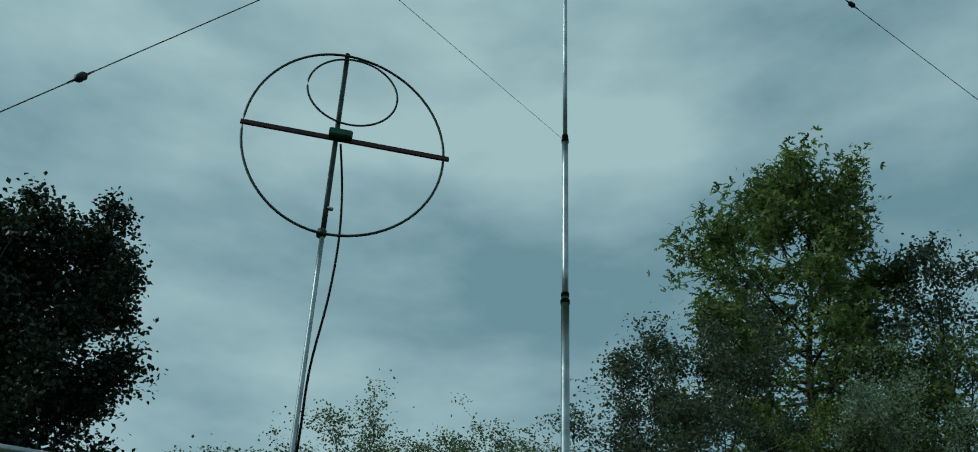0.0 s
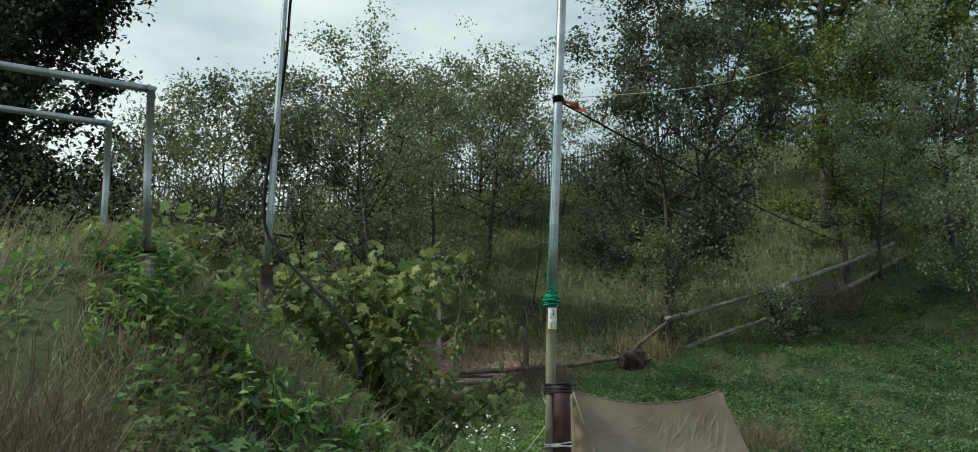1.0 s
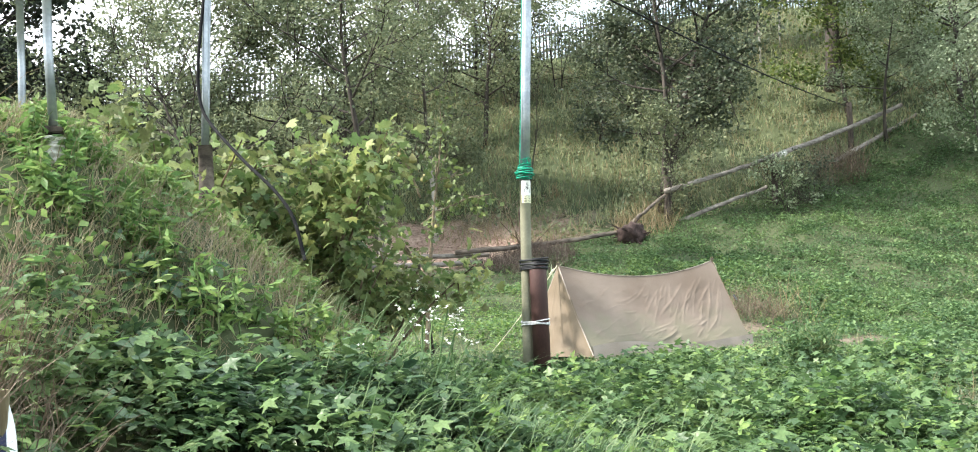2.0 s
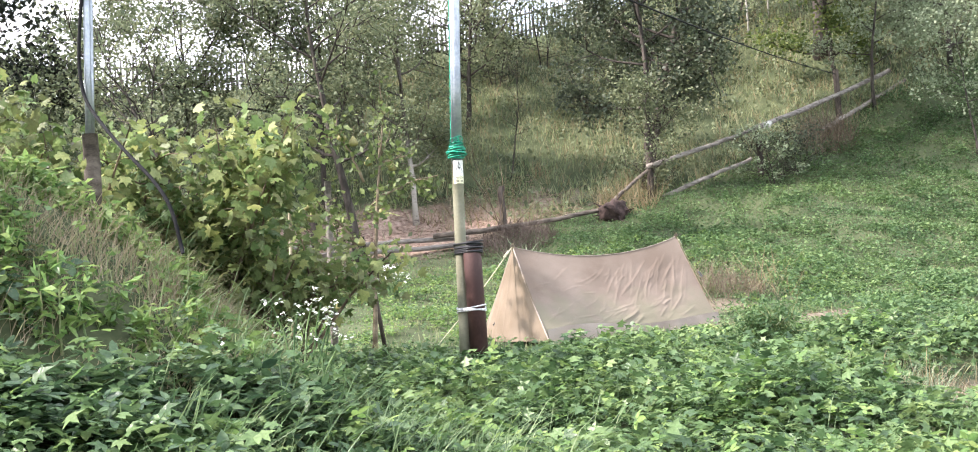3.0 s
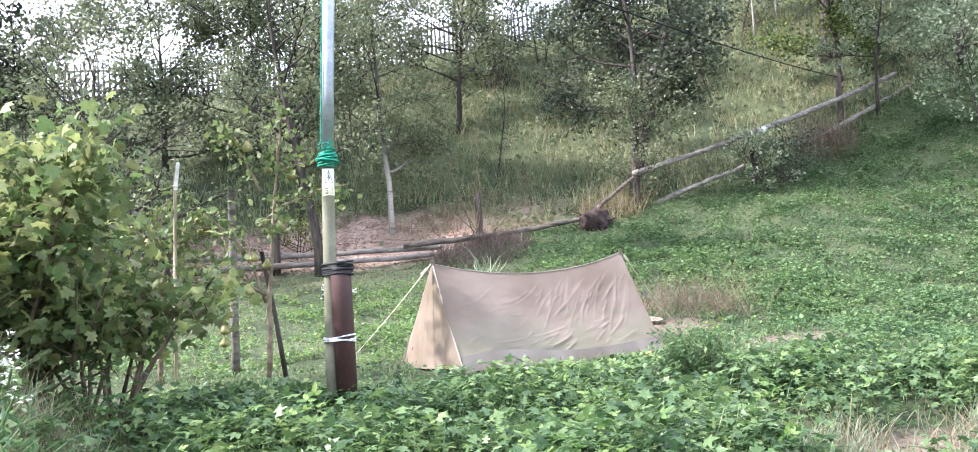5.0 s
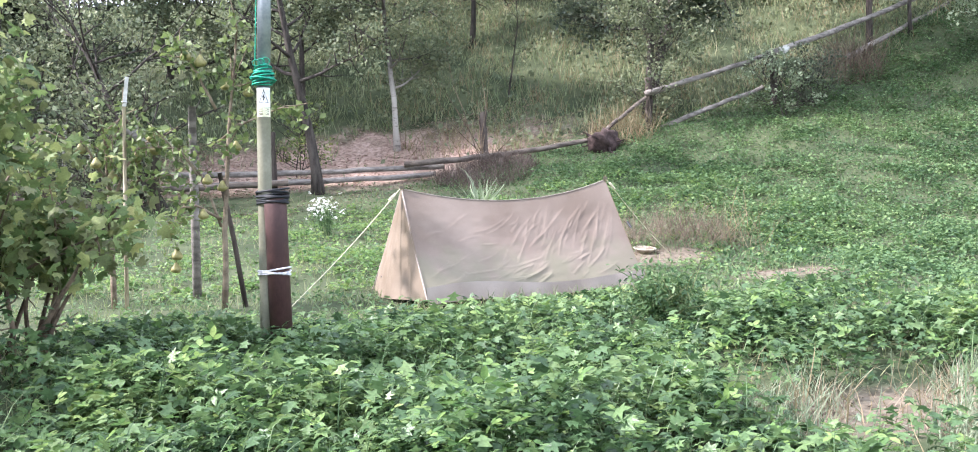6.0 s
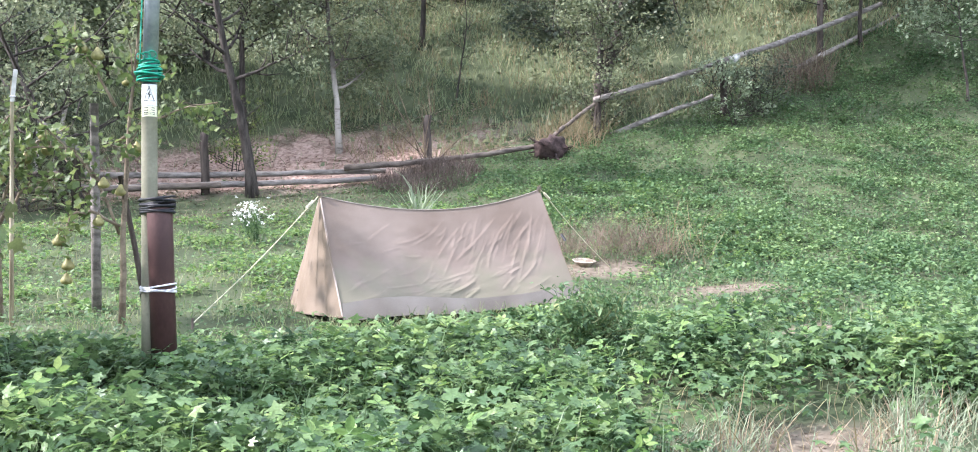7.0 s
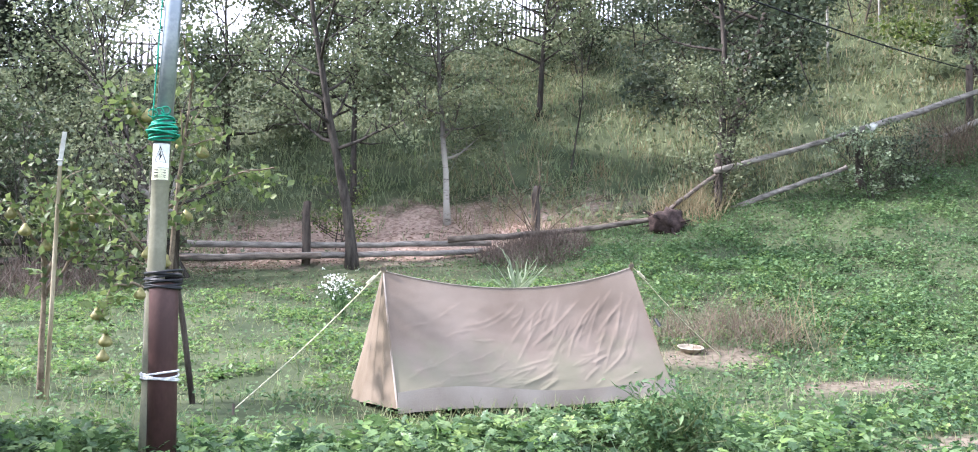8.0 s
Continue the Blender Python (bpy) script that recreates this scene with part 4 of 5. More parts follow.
def foot_tint(m, colour):
    """A faint green-grey tint on the cloth, in ragged patches, stronger towards the foot."""
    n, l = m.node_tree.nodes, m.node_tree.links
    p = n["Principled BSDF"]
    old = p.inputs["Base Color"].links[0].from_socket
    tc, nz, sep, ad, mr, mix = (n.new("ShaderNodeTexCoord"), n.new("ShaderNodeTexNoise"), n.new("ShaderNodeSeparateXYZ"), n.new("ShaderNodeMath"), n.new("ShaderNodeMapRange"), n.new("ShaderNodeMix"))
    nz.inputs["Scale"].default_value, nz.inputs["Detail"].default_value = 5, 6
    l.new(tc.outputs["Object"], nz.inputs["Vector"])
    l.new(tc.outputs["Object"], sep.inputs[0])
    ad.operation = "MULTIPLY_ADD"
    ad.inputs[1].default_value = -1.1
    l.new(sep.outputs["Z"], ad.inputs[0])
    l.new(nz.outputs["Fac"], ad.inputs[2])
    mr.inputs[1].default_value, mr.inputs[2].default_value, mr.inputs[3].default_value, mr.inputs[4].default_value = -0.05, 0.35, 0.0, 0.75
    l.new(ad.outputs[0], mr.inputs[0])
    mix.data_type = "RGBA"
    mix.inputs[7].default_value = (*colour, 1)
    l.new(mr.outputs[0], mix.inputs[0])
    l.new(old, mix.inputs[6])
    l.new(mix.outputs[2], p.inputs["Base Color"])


foot_tint(M_CANVAS, (0.175, 0.165, 0.115))
tent()


# ---- antenna mast strapped to a brown pipe ----
def mast_x(z):
    return -1.43 + (0.044 if z > 1.7 else 0.012) * (z - 1.7)


def antenna_mast():
    ob = thing("antenna_mast", (0, -2.17, 0), "tall telescopic steel antenna mast strapped to a pipe", "mast")

    def section(name, z0, z1, r, m, label=""):
        return part(name, tube([(mast_x(z), 0, z) for z in np.linspace(z0, z1, 6)], r, 20), m, ob, label)

    section("pole_section", 0.0, 1.60, 0.043, M_TAN, "beige-painted lower pole")
    section("pole_section", 1.60, 5.40, 0.0415, M_ZINC, "bare galvanised pole")
    section("pole_section", 5.40, 7.55, 0.034, M_ZINC)
    section("pole_section", 7.55, 15.1, 0.026, M_ZINC)
    for z, r in ((5.38, 0.048), (5.46, 0.042), (7.52, 0.042), (7.58, 0.036)):
        part("collar", tube([(mast_x(z), 0, z - 0.022), (mast_x(z), 0, z + 0.022)], r, 16), M_BLACK, ob)
    part("collar", tube([(mast_x(3.5), 0, 3.475), (mast_x(3.5), 0, 3.535)], 0.05, 16), M_BLACK, ob)
    # orange ribbon tied under the ring
    v, f = [], []
    for i in range(15):
        u = i / 14
        for j in range(5):
            v.append((mast_x(3.5) + 0.045 + 0.22 * u, -0.03 + 0.03 * math.sin(9 * u + j), 3.51 - 0.05 * u - 0.016 * j * (0.5 + 0.5 * u) + 0.015 * math.sin(14 * u + 2 * j)))
    f = [(i * 5 + j, i * 5 + j + 1, (i + 1) * 5 + j + 1, (i + 1) * 5 + j) for i in range(14) for j in range(4)]
    part("ribbon", (np.array(v), np.array(f)), M_ORANGE, ob, "orange plastic ribbon")
    # coil of green cord with a loose strand going up
    for k in range(13):
        z = 1.650 + 0.0085 * k
        grow = 0.050 + 0.024 * math.exp(-((k - 4) / 3.5) ** 2) + 0.004 * math.sin(k * 2.1)
        ring = [(mast_x(z) + grow * math.cos(a), grow * math.sin(a), z + 0.010 * math.sin(a + 1.3 * k)) for a in np.linspace(0, 2 * math.pi, 25)]
        part("cord_turn", tube(ring, 0.0055, 6), M_GREEN, ob, "bright green cord turn")
    for k in range(3):
        loop = [(mast_x(1.77) - 0.05 + 0.03 * k + 0.022 * math.cos(a), -0.05, 1.772 + 0.02 * math.sin(a) + 0.008 * k) for a in np.linspace(0, 2 * math.pi, 15)]
        part("cord_loop", tube(loop, 0.0035, 5), M_GREEN, ob)
    part("cord_end", tube([(mast_x(z) - 0.052, -0.02, z) for z in np.linspace(1.75, 3.3, 14)], 0.004, 5), M_GREEN, ob)
    # curved warning sign on the pole's front
    sign = None
    for name, z0, z1, m, r in (("warning_sign", 1.505, 1.625, M_SIGN, 0.0465), ("warning_sign", 1.445, 1.503, M_SIGNY, 0.0465)):
        v, n = [], 14
        for z in (z0, z1):
            for k in range(n + 1):
                a = math.radians(-172 + 116 * k / n + 20)
                v.append((mast_x(z) + r * math.cos(a), r * math.sin(a), z))
        f = [(k, k + 1, n + 2 + k, n + 1 + k) for k in range(n)]
        sign = part(name, (np.array(v), np.array(f)), m, ob, "white curved warning plate" if m is M_SIGN else "cream lower plate")

        def mark(pts, parent, mm=M_INK):
            vv = [(mast_x(zz) + 0.0478 * math.sin(s / 0.047 - 0.08), -0.0478 * math.cos(s / 0.047 - 0.08), zz) for s, zz in pts]
            bm = bmesh.new()
            bm.faces.new([bm.verts.new(p) for p in vv])
            part("mark", bm, mm, parent)
        if m is M_SIGN:
            tri = [(-0.030, 1.530), (0.030, 1.530), (0.0, 1.612)]
            for i in range(3):
                a, b = np.array(tri[i]), np.array(tri[(i + 1) % 3])
                nrm = np.array([-(b - a)[1], (b - a)[0]]) / np.linalg.norm(b - a) * 0.0035
                steps = [a + (b - a) * t for t in np.linspace(0, 1, 6)]
                mark([tuple(p) for p in steps] + [tuple(p + nrm) for p in reversed(steps)], sign)
            mark([(0.004, 1.592), (-0.010, 1.562), (-0.001, 1.565), (-0.004, 1.538), (0.011, 1.570), (0.002, 1.567)], sign)
        else:
            for zz in (1.490, 1.477, 1.464, 1.455):
                mark([(-0.03, zz), (-0.01, zz), (0.01, zz), (0.03, zz), (0.03, zz + 0.005), (0.01, zz + 0.005), (-0.01, zz + 0.005), (-0.03, zz + 0.005)], sign)
    return ob


antenna_mast()


def support_pipe():
    x, y = -1.385, -2.275
    ob = thing("support_pipe", (x, y, 0), "dark-brown upright plastic pipe taped to the mast", "pipe")
    prof = [(-0.02, 0.068), (0.93, 0.068), (0.945, 0.064)]
    part("pipe", tube([(0.01 - 0.018 * z, 0, z) for z, _ in prof], [r for _, r in prof], 28), M_PVC, ob)
    def wrap(z, grow, tilt, phase):
        """A closed turn of cord round both pipe and mast pole."""
        pts = [(0.0 + (0.068 + grow) * math.cos(a), (0.068 + grow) * math.sin(a)) for a in np.linspace(0, 2 * math.pi, 40, endpoint=False)]
        pts += [(mast_x(z) - x + (0.043 + grow) * math.cos(a), -2.17 - y + (0.043 + grow) * math.sin(a)) for a in np.linspace(0, 2 * math.pi, 40, endpoint=False)]
        pts.sort()
        hull = []
        for seq in (pts, pts[::-1]):
            half = []
            for q in seq:
                while len(half) > 1 and (half[-1][0] - half[-2][0]) * (q[1] - half[-2][1]) - (half[-1][1] - half[-2][1]) * (q[0] - half[-2][0]) <= 0:
                    half.pop()
                half.append(q)
            hull += half[:-1]
        hull.append(hull[0])
        return [(q[0], q[1], z + tilt * math.sin(6.28 * i / len(hull) + phase)) for i, q in enumerate(hull)]

    for k in range(10):
        ring = wrap(0.912 + 0.009 * k, 0.005 + 0.005 * math.sin(3 * k), 0.009, 1.9 * k)
        part("tape_turn", tube(ring, 0.0065, 6), M_BLACK, ob, "black cable turn")
    for k in range(4):
        ring = wrap(0.475 + 0.011 * k, 0.006, 0.012, 1.7 * k)
        part("cord_turn", tube(ring, 0.0055, 6), M_WHITE, ob, "white cord tie")
    return ob


support_pipe()


# ---- loop antenna on its own pole on the mound ----
def loop_antenna():
    bx, by = -4.02, -3.1
    ob = thing("loop_antenna", at_land(bx, by), "double-loop antenna on a slim pole on the mound", "antenna")
    z0 = ob.matrix_basis.translation.z
    part("post", tube([(0, 0, -0.2), (0.0, 0, 0.28), (-0.01, 0, 0.50)], [0.05, 0.045, 0.042], 12), M_RAILDARK, ob, "weathered grey wooden foot post")

    def pole(z):
        return np.array([-0.015 + 0.008 * (z - 1.8), 0.0, z - z0])
    part("pole", tube([pole(z) + np.array([0, -0.02, 0]) for z in np.linspace(1.55, 4.9, 8)], 0.019, 10), M_ZINC, ob)
    part("pole", tube([pole(z) + np.array([0.02, 0.02, 0]) for z in np.linspace(1.6, 3.2, 6)], 0.014, 8), M_ZINC, ob)
    part("upper_pole", tube([pole(z) + np.array([0, -0.02, 0]) for z in np.linspace(4.85, 6.80, 6)], 0.022, 10), M_LOOP, ob, "dark insulating upper pole")
    yaw = radians(-9)
    ex = np.array([math.cos(yaw), math.sin(yaw), 0])
    c = pole(5.77) + np.array([0.02, -0.05, 0])
    m = Matrix.Rotation(yaw, 4, "Z")
    part("crossbar", box(1.79, 0.022, 0.05, tuple(c + 0.07 * ex), 0.005, m), M_MAROON, ob, "maroon crossbar", smooth=False)
    ang = np.linspace(0, 2 * math.pi, 73)
    part("large_loop", tube([c + 0.055 * ex * abs(math.cos(a)) + ex * 0.86 * math.cos(a) + np.array([0, 0, 0.985 * math.sin(a)]) for a in ang], 0.0115, 7), M_LOOP, ob)
    part("small_loop", tube([c + ex * (0.07 + 0.40 * math.cos(a)) + np.array([0, 0, 0.565 + 0.385 * math.sin(a)]) for a in ang], 0.0095, 7), M_LOOP, ob)
    part("junction_box", box(0.20, 0.06, 0.075, tuple(c + np.array([0, -0.04, 0.03])), 0.008, m), M_BOX, ob, "dark green junction box", smooth=False)
    part("clamp", box(0.07, 0.07, 0.07, tuple(pole(4.80) + np.array([-0.01, -0.02, 0])), 0.01), M_BLACK, ob)
    part("bolt", box(0.05, 0.03, 0.025, tuple(pole(5.05) + np.array([0.03, -0.03, 0])), 0.004), M_ZINC, ob)
    # feed cable: hangs from the box, follows the pole and runs off over the mound
    pts = [c + np.array([0.02, 0, -0.05]), pole(5.3) + (0.12, 0, 0), pole(4.8) + (0.15, 0, 0), pole(4.2) + (0.12, 0, 0), pole(3.6) + (0.03, -0.02, 0), pole(3.0) + (0.045, -0.02, 0), pole(2.4) + (-0.03, -0.03, 0),
           pole(2.0) + (-0.05, -0.03, 0), pole(1.8) + (-0.02, -0.05, 0), pole(1.63) + (0.06, -0.25, 0), pole(1.42) + (0.18, -0.50, 0), pole(1.26) + (0.29, -0.70, 0), pole(1.10) + (0.37, -0.84, 0), pole(0.86) + (0.41, -0.90, 0)]
    pts = np.array(pts)
    s = np.linspace(0, len(pts) - 1, 70)
    smooth = np.stack([np.interp(s, np.arange(len(pts)), pts[:, k]) for k in range(3)], 1)
    for _ in range(6):
        smooth[1:-1] = (smooth[:-2] + 2 * smooth[1:-1] + smooth[2:]) / 4
    part("cable", tube(smooth, 0.010, 7), M_CABLE, ob, "black feed cable")
    return ob


loop_antenna()


# ---- steel pipe frames and the ribbed insulator block on the mound ----
def pipe_frame(x, y, top, length, foot, label):
    ob = thing("pipe_frame", at_land(x, y), label, "frame", "steel pipe frames")
    z0 = ob.matrix_basis.translation.z
    h = top - z0
    r = 0.021
    part("post", tube([(0.03, 0, foot - z0), (0, 0, h * 0.5), (-0.02, 0, h - 0.012)], r, 12), M_ZINC, ob)
    part("post", tube([(-length, 0, -0.15), (-length, 0, h)], r, 12), M_ZINC, ob)
    part("top_bar", tube([(0.0, 0, h), (-length * 0.5, 0.0, h + 0.02), (-length, 0, h + 0.04)], r, 12), M_ZINC, ob)
    part("elbow", tube([(-0.02, 0, h - 0.045), (-0.015, 0, h - 0.005), (-0.045, 0, h + 0.002)], r * 1.3, 12), M_ZINC, ob)
    return ob


pipe_frame(-4.88, -4.1, 2.34, 3.4, 1.49, "galvanised steel pipe frame standing on the mound")
pipe_frame(-5.04, -3.0, 2.46, 3.4, 1.0, "galvanised steel pipe frame standing on the mound")


def insulator():
    x, y = -4.85, -4.1
    ob = thing("insulator_block", at_land(x, y), "ribbed whitish insulator block at the frame's foot", "insulator")
    h = 1.465 - ob.matrix_basis.translation.z
    prof = [(-0.1, 0.038), (h - 0.17, 0.038)]
    for k in range(4):
        zz = h - 0.165 + 0.036 * k
        prof += [(zz, 0.046), (zz + 0.008, 0.062), (zz + 0.020, 0.062), (zz + 0.028, 0.046)]
    part("body", tube([(0, 0, z) for z, _ in prof], [r for _, r in prof], 20), M_CERAMIC, ob)
    part("cap", box(0.09, 0.09, 0.03, (0, 0, h), 0.006), M_POST, ob, smooth=False)
    return ob


insulator()
lb = thing("loose_bar", at_land(-5.1, -3.85), "pale loose wooden bar leaning at the frame", "bar")
lbz = lb.matrix_basis.translation.z
part("bar", tube([(0.27, -0.2, 1.50 - lbz), (-0.15, 0.1, 1.40 - lbz), (-0.45, 0.25, 1.30 - lbz)], 0.016, 8), M_STAKE, lb)


# ---- rail fence along the foot of the hill ----
def rail(ob, a, b, r, m, sag=0.03, seed=0):
    a, b = np.array(a), np.array(b)
    rng = np.random.default_rng(seed)
    t = np.linspace(0, 1, 12)
    p = a + (b - a) * t[:, None] - np.array([0, 0, 1]) * (sag * np.sin(np.pi * t))[:, None] + rng.normal(size=(12, 3)) * 0.008
    part("rail", tube(p, np.linspace(r, r * 0.8, 12) * (1 + 0.05 * rng.normal(size=12)), 10), m, ob)


def fence_post(ob, x, y, h, r=0.075, seed=0, base=None):
    z = float(land(x, y)) if base is None else base
    rng = np.random.default_rng(seed)
    p = [(x + 0.01 * rng.normal(), y, z + h * t) for t in (-0.2, 0.2, 0.5, 0.8, 0.98, 1.0)]
    part("post", tube(p, [r, r, r * 0.95, r * 0.93, r * 0.9, r * 0.6], 10), M_POST, ob)


rf = thing("rail_fence", (0, 0, 0), "weathered round-rail fence along the hill's foot", "fence")
for x, y, h, s in ((-0.02, 8.85, 1.05, 1), (4.1, 9.3, 1.0, 2), (7.45, 8.75, 1.05, 3), (10.1, 8.3, 0.95, 4), (13.42, 9.2, 1.4, 5), (-2.2, 8.6, 1.05, 6), (-5.0, 8.4, 1.0, 7)):
    fence_post(rf, x, y, h, 0.075, s)
rail(rf, (-8.5, 8.2, 1.60), (-1.9, 8.6, 1.75), 0.06, M_RAILDARK, 0.02, 1)
rail(rf, (-8.5, 8.1, 1.28), (0.2, 8.6, 1.58), 0.06, M_RAILDARK, 0.02, 2)
rail(rf, (-2.4, 8.7, 1.74), (3.2, 9.12, 1.88), 0.058, M_RAIL, 0.03, 3)
rail(rf, (-2.2, 8.6, 1.51), (3.0, 9.0, 1.74), 0.062, M_RAIL, 0.02, 4)
rail(rf, (2.4, 8.95, 1.92), (6.1, 8.55, 2.36), 0.06, M_RAILDARK, 0.05, 5)
rail(rf, (6.0, 8.6, 2.28), (7.35, 8.65, 3.22), 0.045, M_RAILDARK, 0.0, 6)
rail(rf, (7.3, 8.62, 3.28), (10.4, 8.4, 4.22), 0.06, M_RAIL, 0.02, 7)
rail(rf, (10.0, 8.36, 4.10), (15.2, 9.2, 5.88), 0.068, M_RAIL, 0.05, 8)
rail(rf, (7.7, 8.75, 2.62), (9.7, 8.1, 3.38), 0.055, M_RAIL, 0.0, 9)
rail(rf, (12.4, 8.75, 4.2), (15.9, 9.3, 5.7), 0.062, M_RAIL, 0.0, 10)
part("joint_cloth", tube([(10.30, 8.33, 4.17), (10.42, 8.34, 4.20), (10.52, 8.36, 4.26)], [0.072, 0.085, 0.07], 8), M_CERAMIC, rf, "pale rag tied round the joint")


# ---- root stump and heap of dry brush by the rails ----
def root_stump(x, y, seed):
    ob = thing("root_stump", at_land(x, y), "dark uprooted stump with tangled roots", "stump")
    rng = np.random.default_rng(seed)
    bm = bmesh.new()
    bmesh.ops.create_icosphere(bm, subdivisions=3, radius=0.24)
    for v in bm.verts:
        k = 1 + 0.55 * noise.noise(v.co * 7) + 0.25 * noise.noise(v.co * 16)
        v.co = Vector((v.co.x * 1.3 * k, v.co.y * k, v.co.z * 0.95 * k + 0.16))
    part("burl", bm, M_ROOT, ob)
    for _ in range(16):
        d = rng.normal(size=3) * np.array([1, 0.7, 0.6])
        p = limb_path(rng, (0, 0, 0.16), d, rng.uniform(0.3, 0.6), -0.3, 5, 0.25)
        part("root", tube(p, np.linspace(0.04, 0.008, len(p)), 6), M_ROOT, ob)


root_stump(6.25, 8.35, 3)


def dry_heap(x, y, r, h, n, label, m=L_BROWN, blade=(0.5, 0.012), seed=1):
    rng = np.random.default_rng(seed)
    a, q = rng.uniform(0, 2 * np.pi, n), r * np.sqrt(rng.random(n))
    px, py = x + q * np.cos(a) * 1.25, y + q * np.sin(a)
    pts = np.stack([px, py, land(px, py) + rng.random(n) * h * (1 - (q / r) ** 2) * 0.7], 1)
    stuff("dry_brush", place_blades(rng, pts, blade[0] * h / 0.5, blade[1], 1.6), m, label, "brush")


dry_heap(3.75, 8.3, 0.8, 0.30, 2800, "heap of dark dry brush by the rails", L_BRUSH, (0.5, 0.007))
dry_heap(6.9, 8.8, 0.6, 0.5, 500, "dry grass round the leaning rail", L_DRY)
dry_heap(12.3, 8.6, 0.6, 0.8, 600, "dry brown grass at the far rails")
dry_heap(4.1, 2.3, 0.72, 0.42, 1300, "dry brown twiggy grass beside the tent", L_BROWN, (0.5, 0.005))
dry_heap(4.75, 1.8, 0.3, 0.7, 60, "tall dry stalks beside the tent", L_DRY, (0.5, 0.006), 5)
dry_heap(-3.9, 7.0, 0.8, 0.4, 900, "heap of grey-brown brush below the rails", L_BRUSH)
stk = thing("thin_post", at_land(4.05, 9.1), "thin dark post with dry twigs", "post")
swood = []
srng = np.random.default_rng(8)
for _ in range(9):
    swood.append(tube(limb_path(srng, (0.05 * srng.normal(), 0.05 * srng.normal(), 0.0), (0.4 * srng.normal(), 0.3 * srng.normal(), 1), srng.uniform(1.0, 2.6), 0.1, 6, 0.12), np.linspace(0.012, 0.003, 7), 4))
tagged(part("twig_tangle", join(swood), M_TWIG, stk), kind="stuff")


# ---- stakes ----
def stake(x, y, h, r, m, label, lean=(0, 0), dz=0.0):
    ob = thing("stake", at_land(x, y, dz), label, "stake", "stakes")
    part("shaft", tube([(0, 0, -0.15), (lean[0] * h * 0.5, lean[1] * h * 0.5, h * 0.5), (lean[0] * h, lean[1] * h, h)], [r, r * 0.95, r * 0.85], 8), m, ob)


stake(-1.33, 0.2, 1.15, 0.022, M_POST, "grey wooden stake leaning beside the pear sapling", (-0.18, 0))
stake(-1.72, 0.76, 1.75, 0.04, M_RAIL, "squared grey stake behind the pear sapling", (0.0, 0))
stake(-2.30, 0.0, 1.78, 0.016, M_STAKE, "pale thin stake in the meadow", (0.015, 0), 0.02)
lath = thing("wooden_lath", at_land(-2.27, -0.04, 1.66), "weathered white lath tied to the thin stake", "lath")
part("slat", box(0.03, 0.012, 0.24, (0.01, 0, 0.10), 0.003, Matrix.Rotation(radians(6), 4, "Y")), M_CERAMIC, lath, smooth=False)
part("tie", tube([(0.02 * math.cos(a), 0.02 * math.sin(a), 0.02) for a in np.linspace(0, 2 * math.pi, 13)], 0.004, 5), M_WHITE, lath)
lp = thing("leaning_beam", at_land(-1.98, 7.4), "grey round beam propped on a short post", "beam")
part("post", tube([(0, 0, -0.2), (0, 0, 1.0)], 0.06, 8), M_POST, lp)
part("shaft", tube([(0.10, -0.07, 0.90), (-0.2, -0.07, 1.13), (-0.58, -0.07, 1.42)], 0.055, 10), M_RAIL, lp)
for hx, hy, hh in ((14.2, 15.2, 2.0), (16.6, 16.2, 2.0), (18.2, 17.0, 2.0), (12.0, 16.4, 1.8), (20.0, 15.6, 2.0)):
    stake(hx, hy, hh, 0.035, M_BIRCH, "pale thin stake on the hillside")
for hx, hy, hh, ln in ((-3.5, 10.4, 1.3, 0.05), (-3.0, 10.6, 1.4, -0.1), (-2.7, 10.2, 1.2, 0.1), (-2.45, 10.5, 1.3, 0.2), (-4.6, 10.3, 1.3, 0)):
    stake(hx, hy, hh, 0.04, M_BIRCH, "white birch stake behind the rails", (ln, 0))


# ---- paling fence on the crest ----
pf = thing("picket_fence", (0, 0, 0), "grey wooden paling fence on the crest", "fence")
rngp = np.random.default_rng(6)
pick = box(0.095, 0.022, 1.35, (0, 0, 0.62), 0)
for vtx in pick.verts:
    if vtx.co.z > 1:
        vtx.co.x *= 0.35
pick_me = bpy.data.meshes.new("picket")
pick.to_mesh(pick_me)
pick.free()
pick_me.materials.append(M_PICKET)


for k in range(292):
    x = -12.5 + 0.166 * k
    if x > 36:
        break
    o = new("picket", pick_me)
    o.parent = pf
    o.matrix_basis = pose(x, 23.4, float(land(x, 23.4)) + rngp.normal() * 0.04, 0, rngp.normal() * 1.5, 0)
for z in (0.3, 0.95):
    for x0 in range(-13, 36, 3):
        part("fence_rail", tube([(x0, 23.46, float(land(x0, 23.4)) + z), (x0 + 3, 23.46, float(land(x0 + 3, 23.4)) + z)], 0.035, 6), M_PICKET, pf)


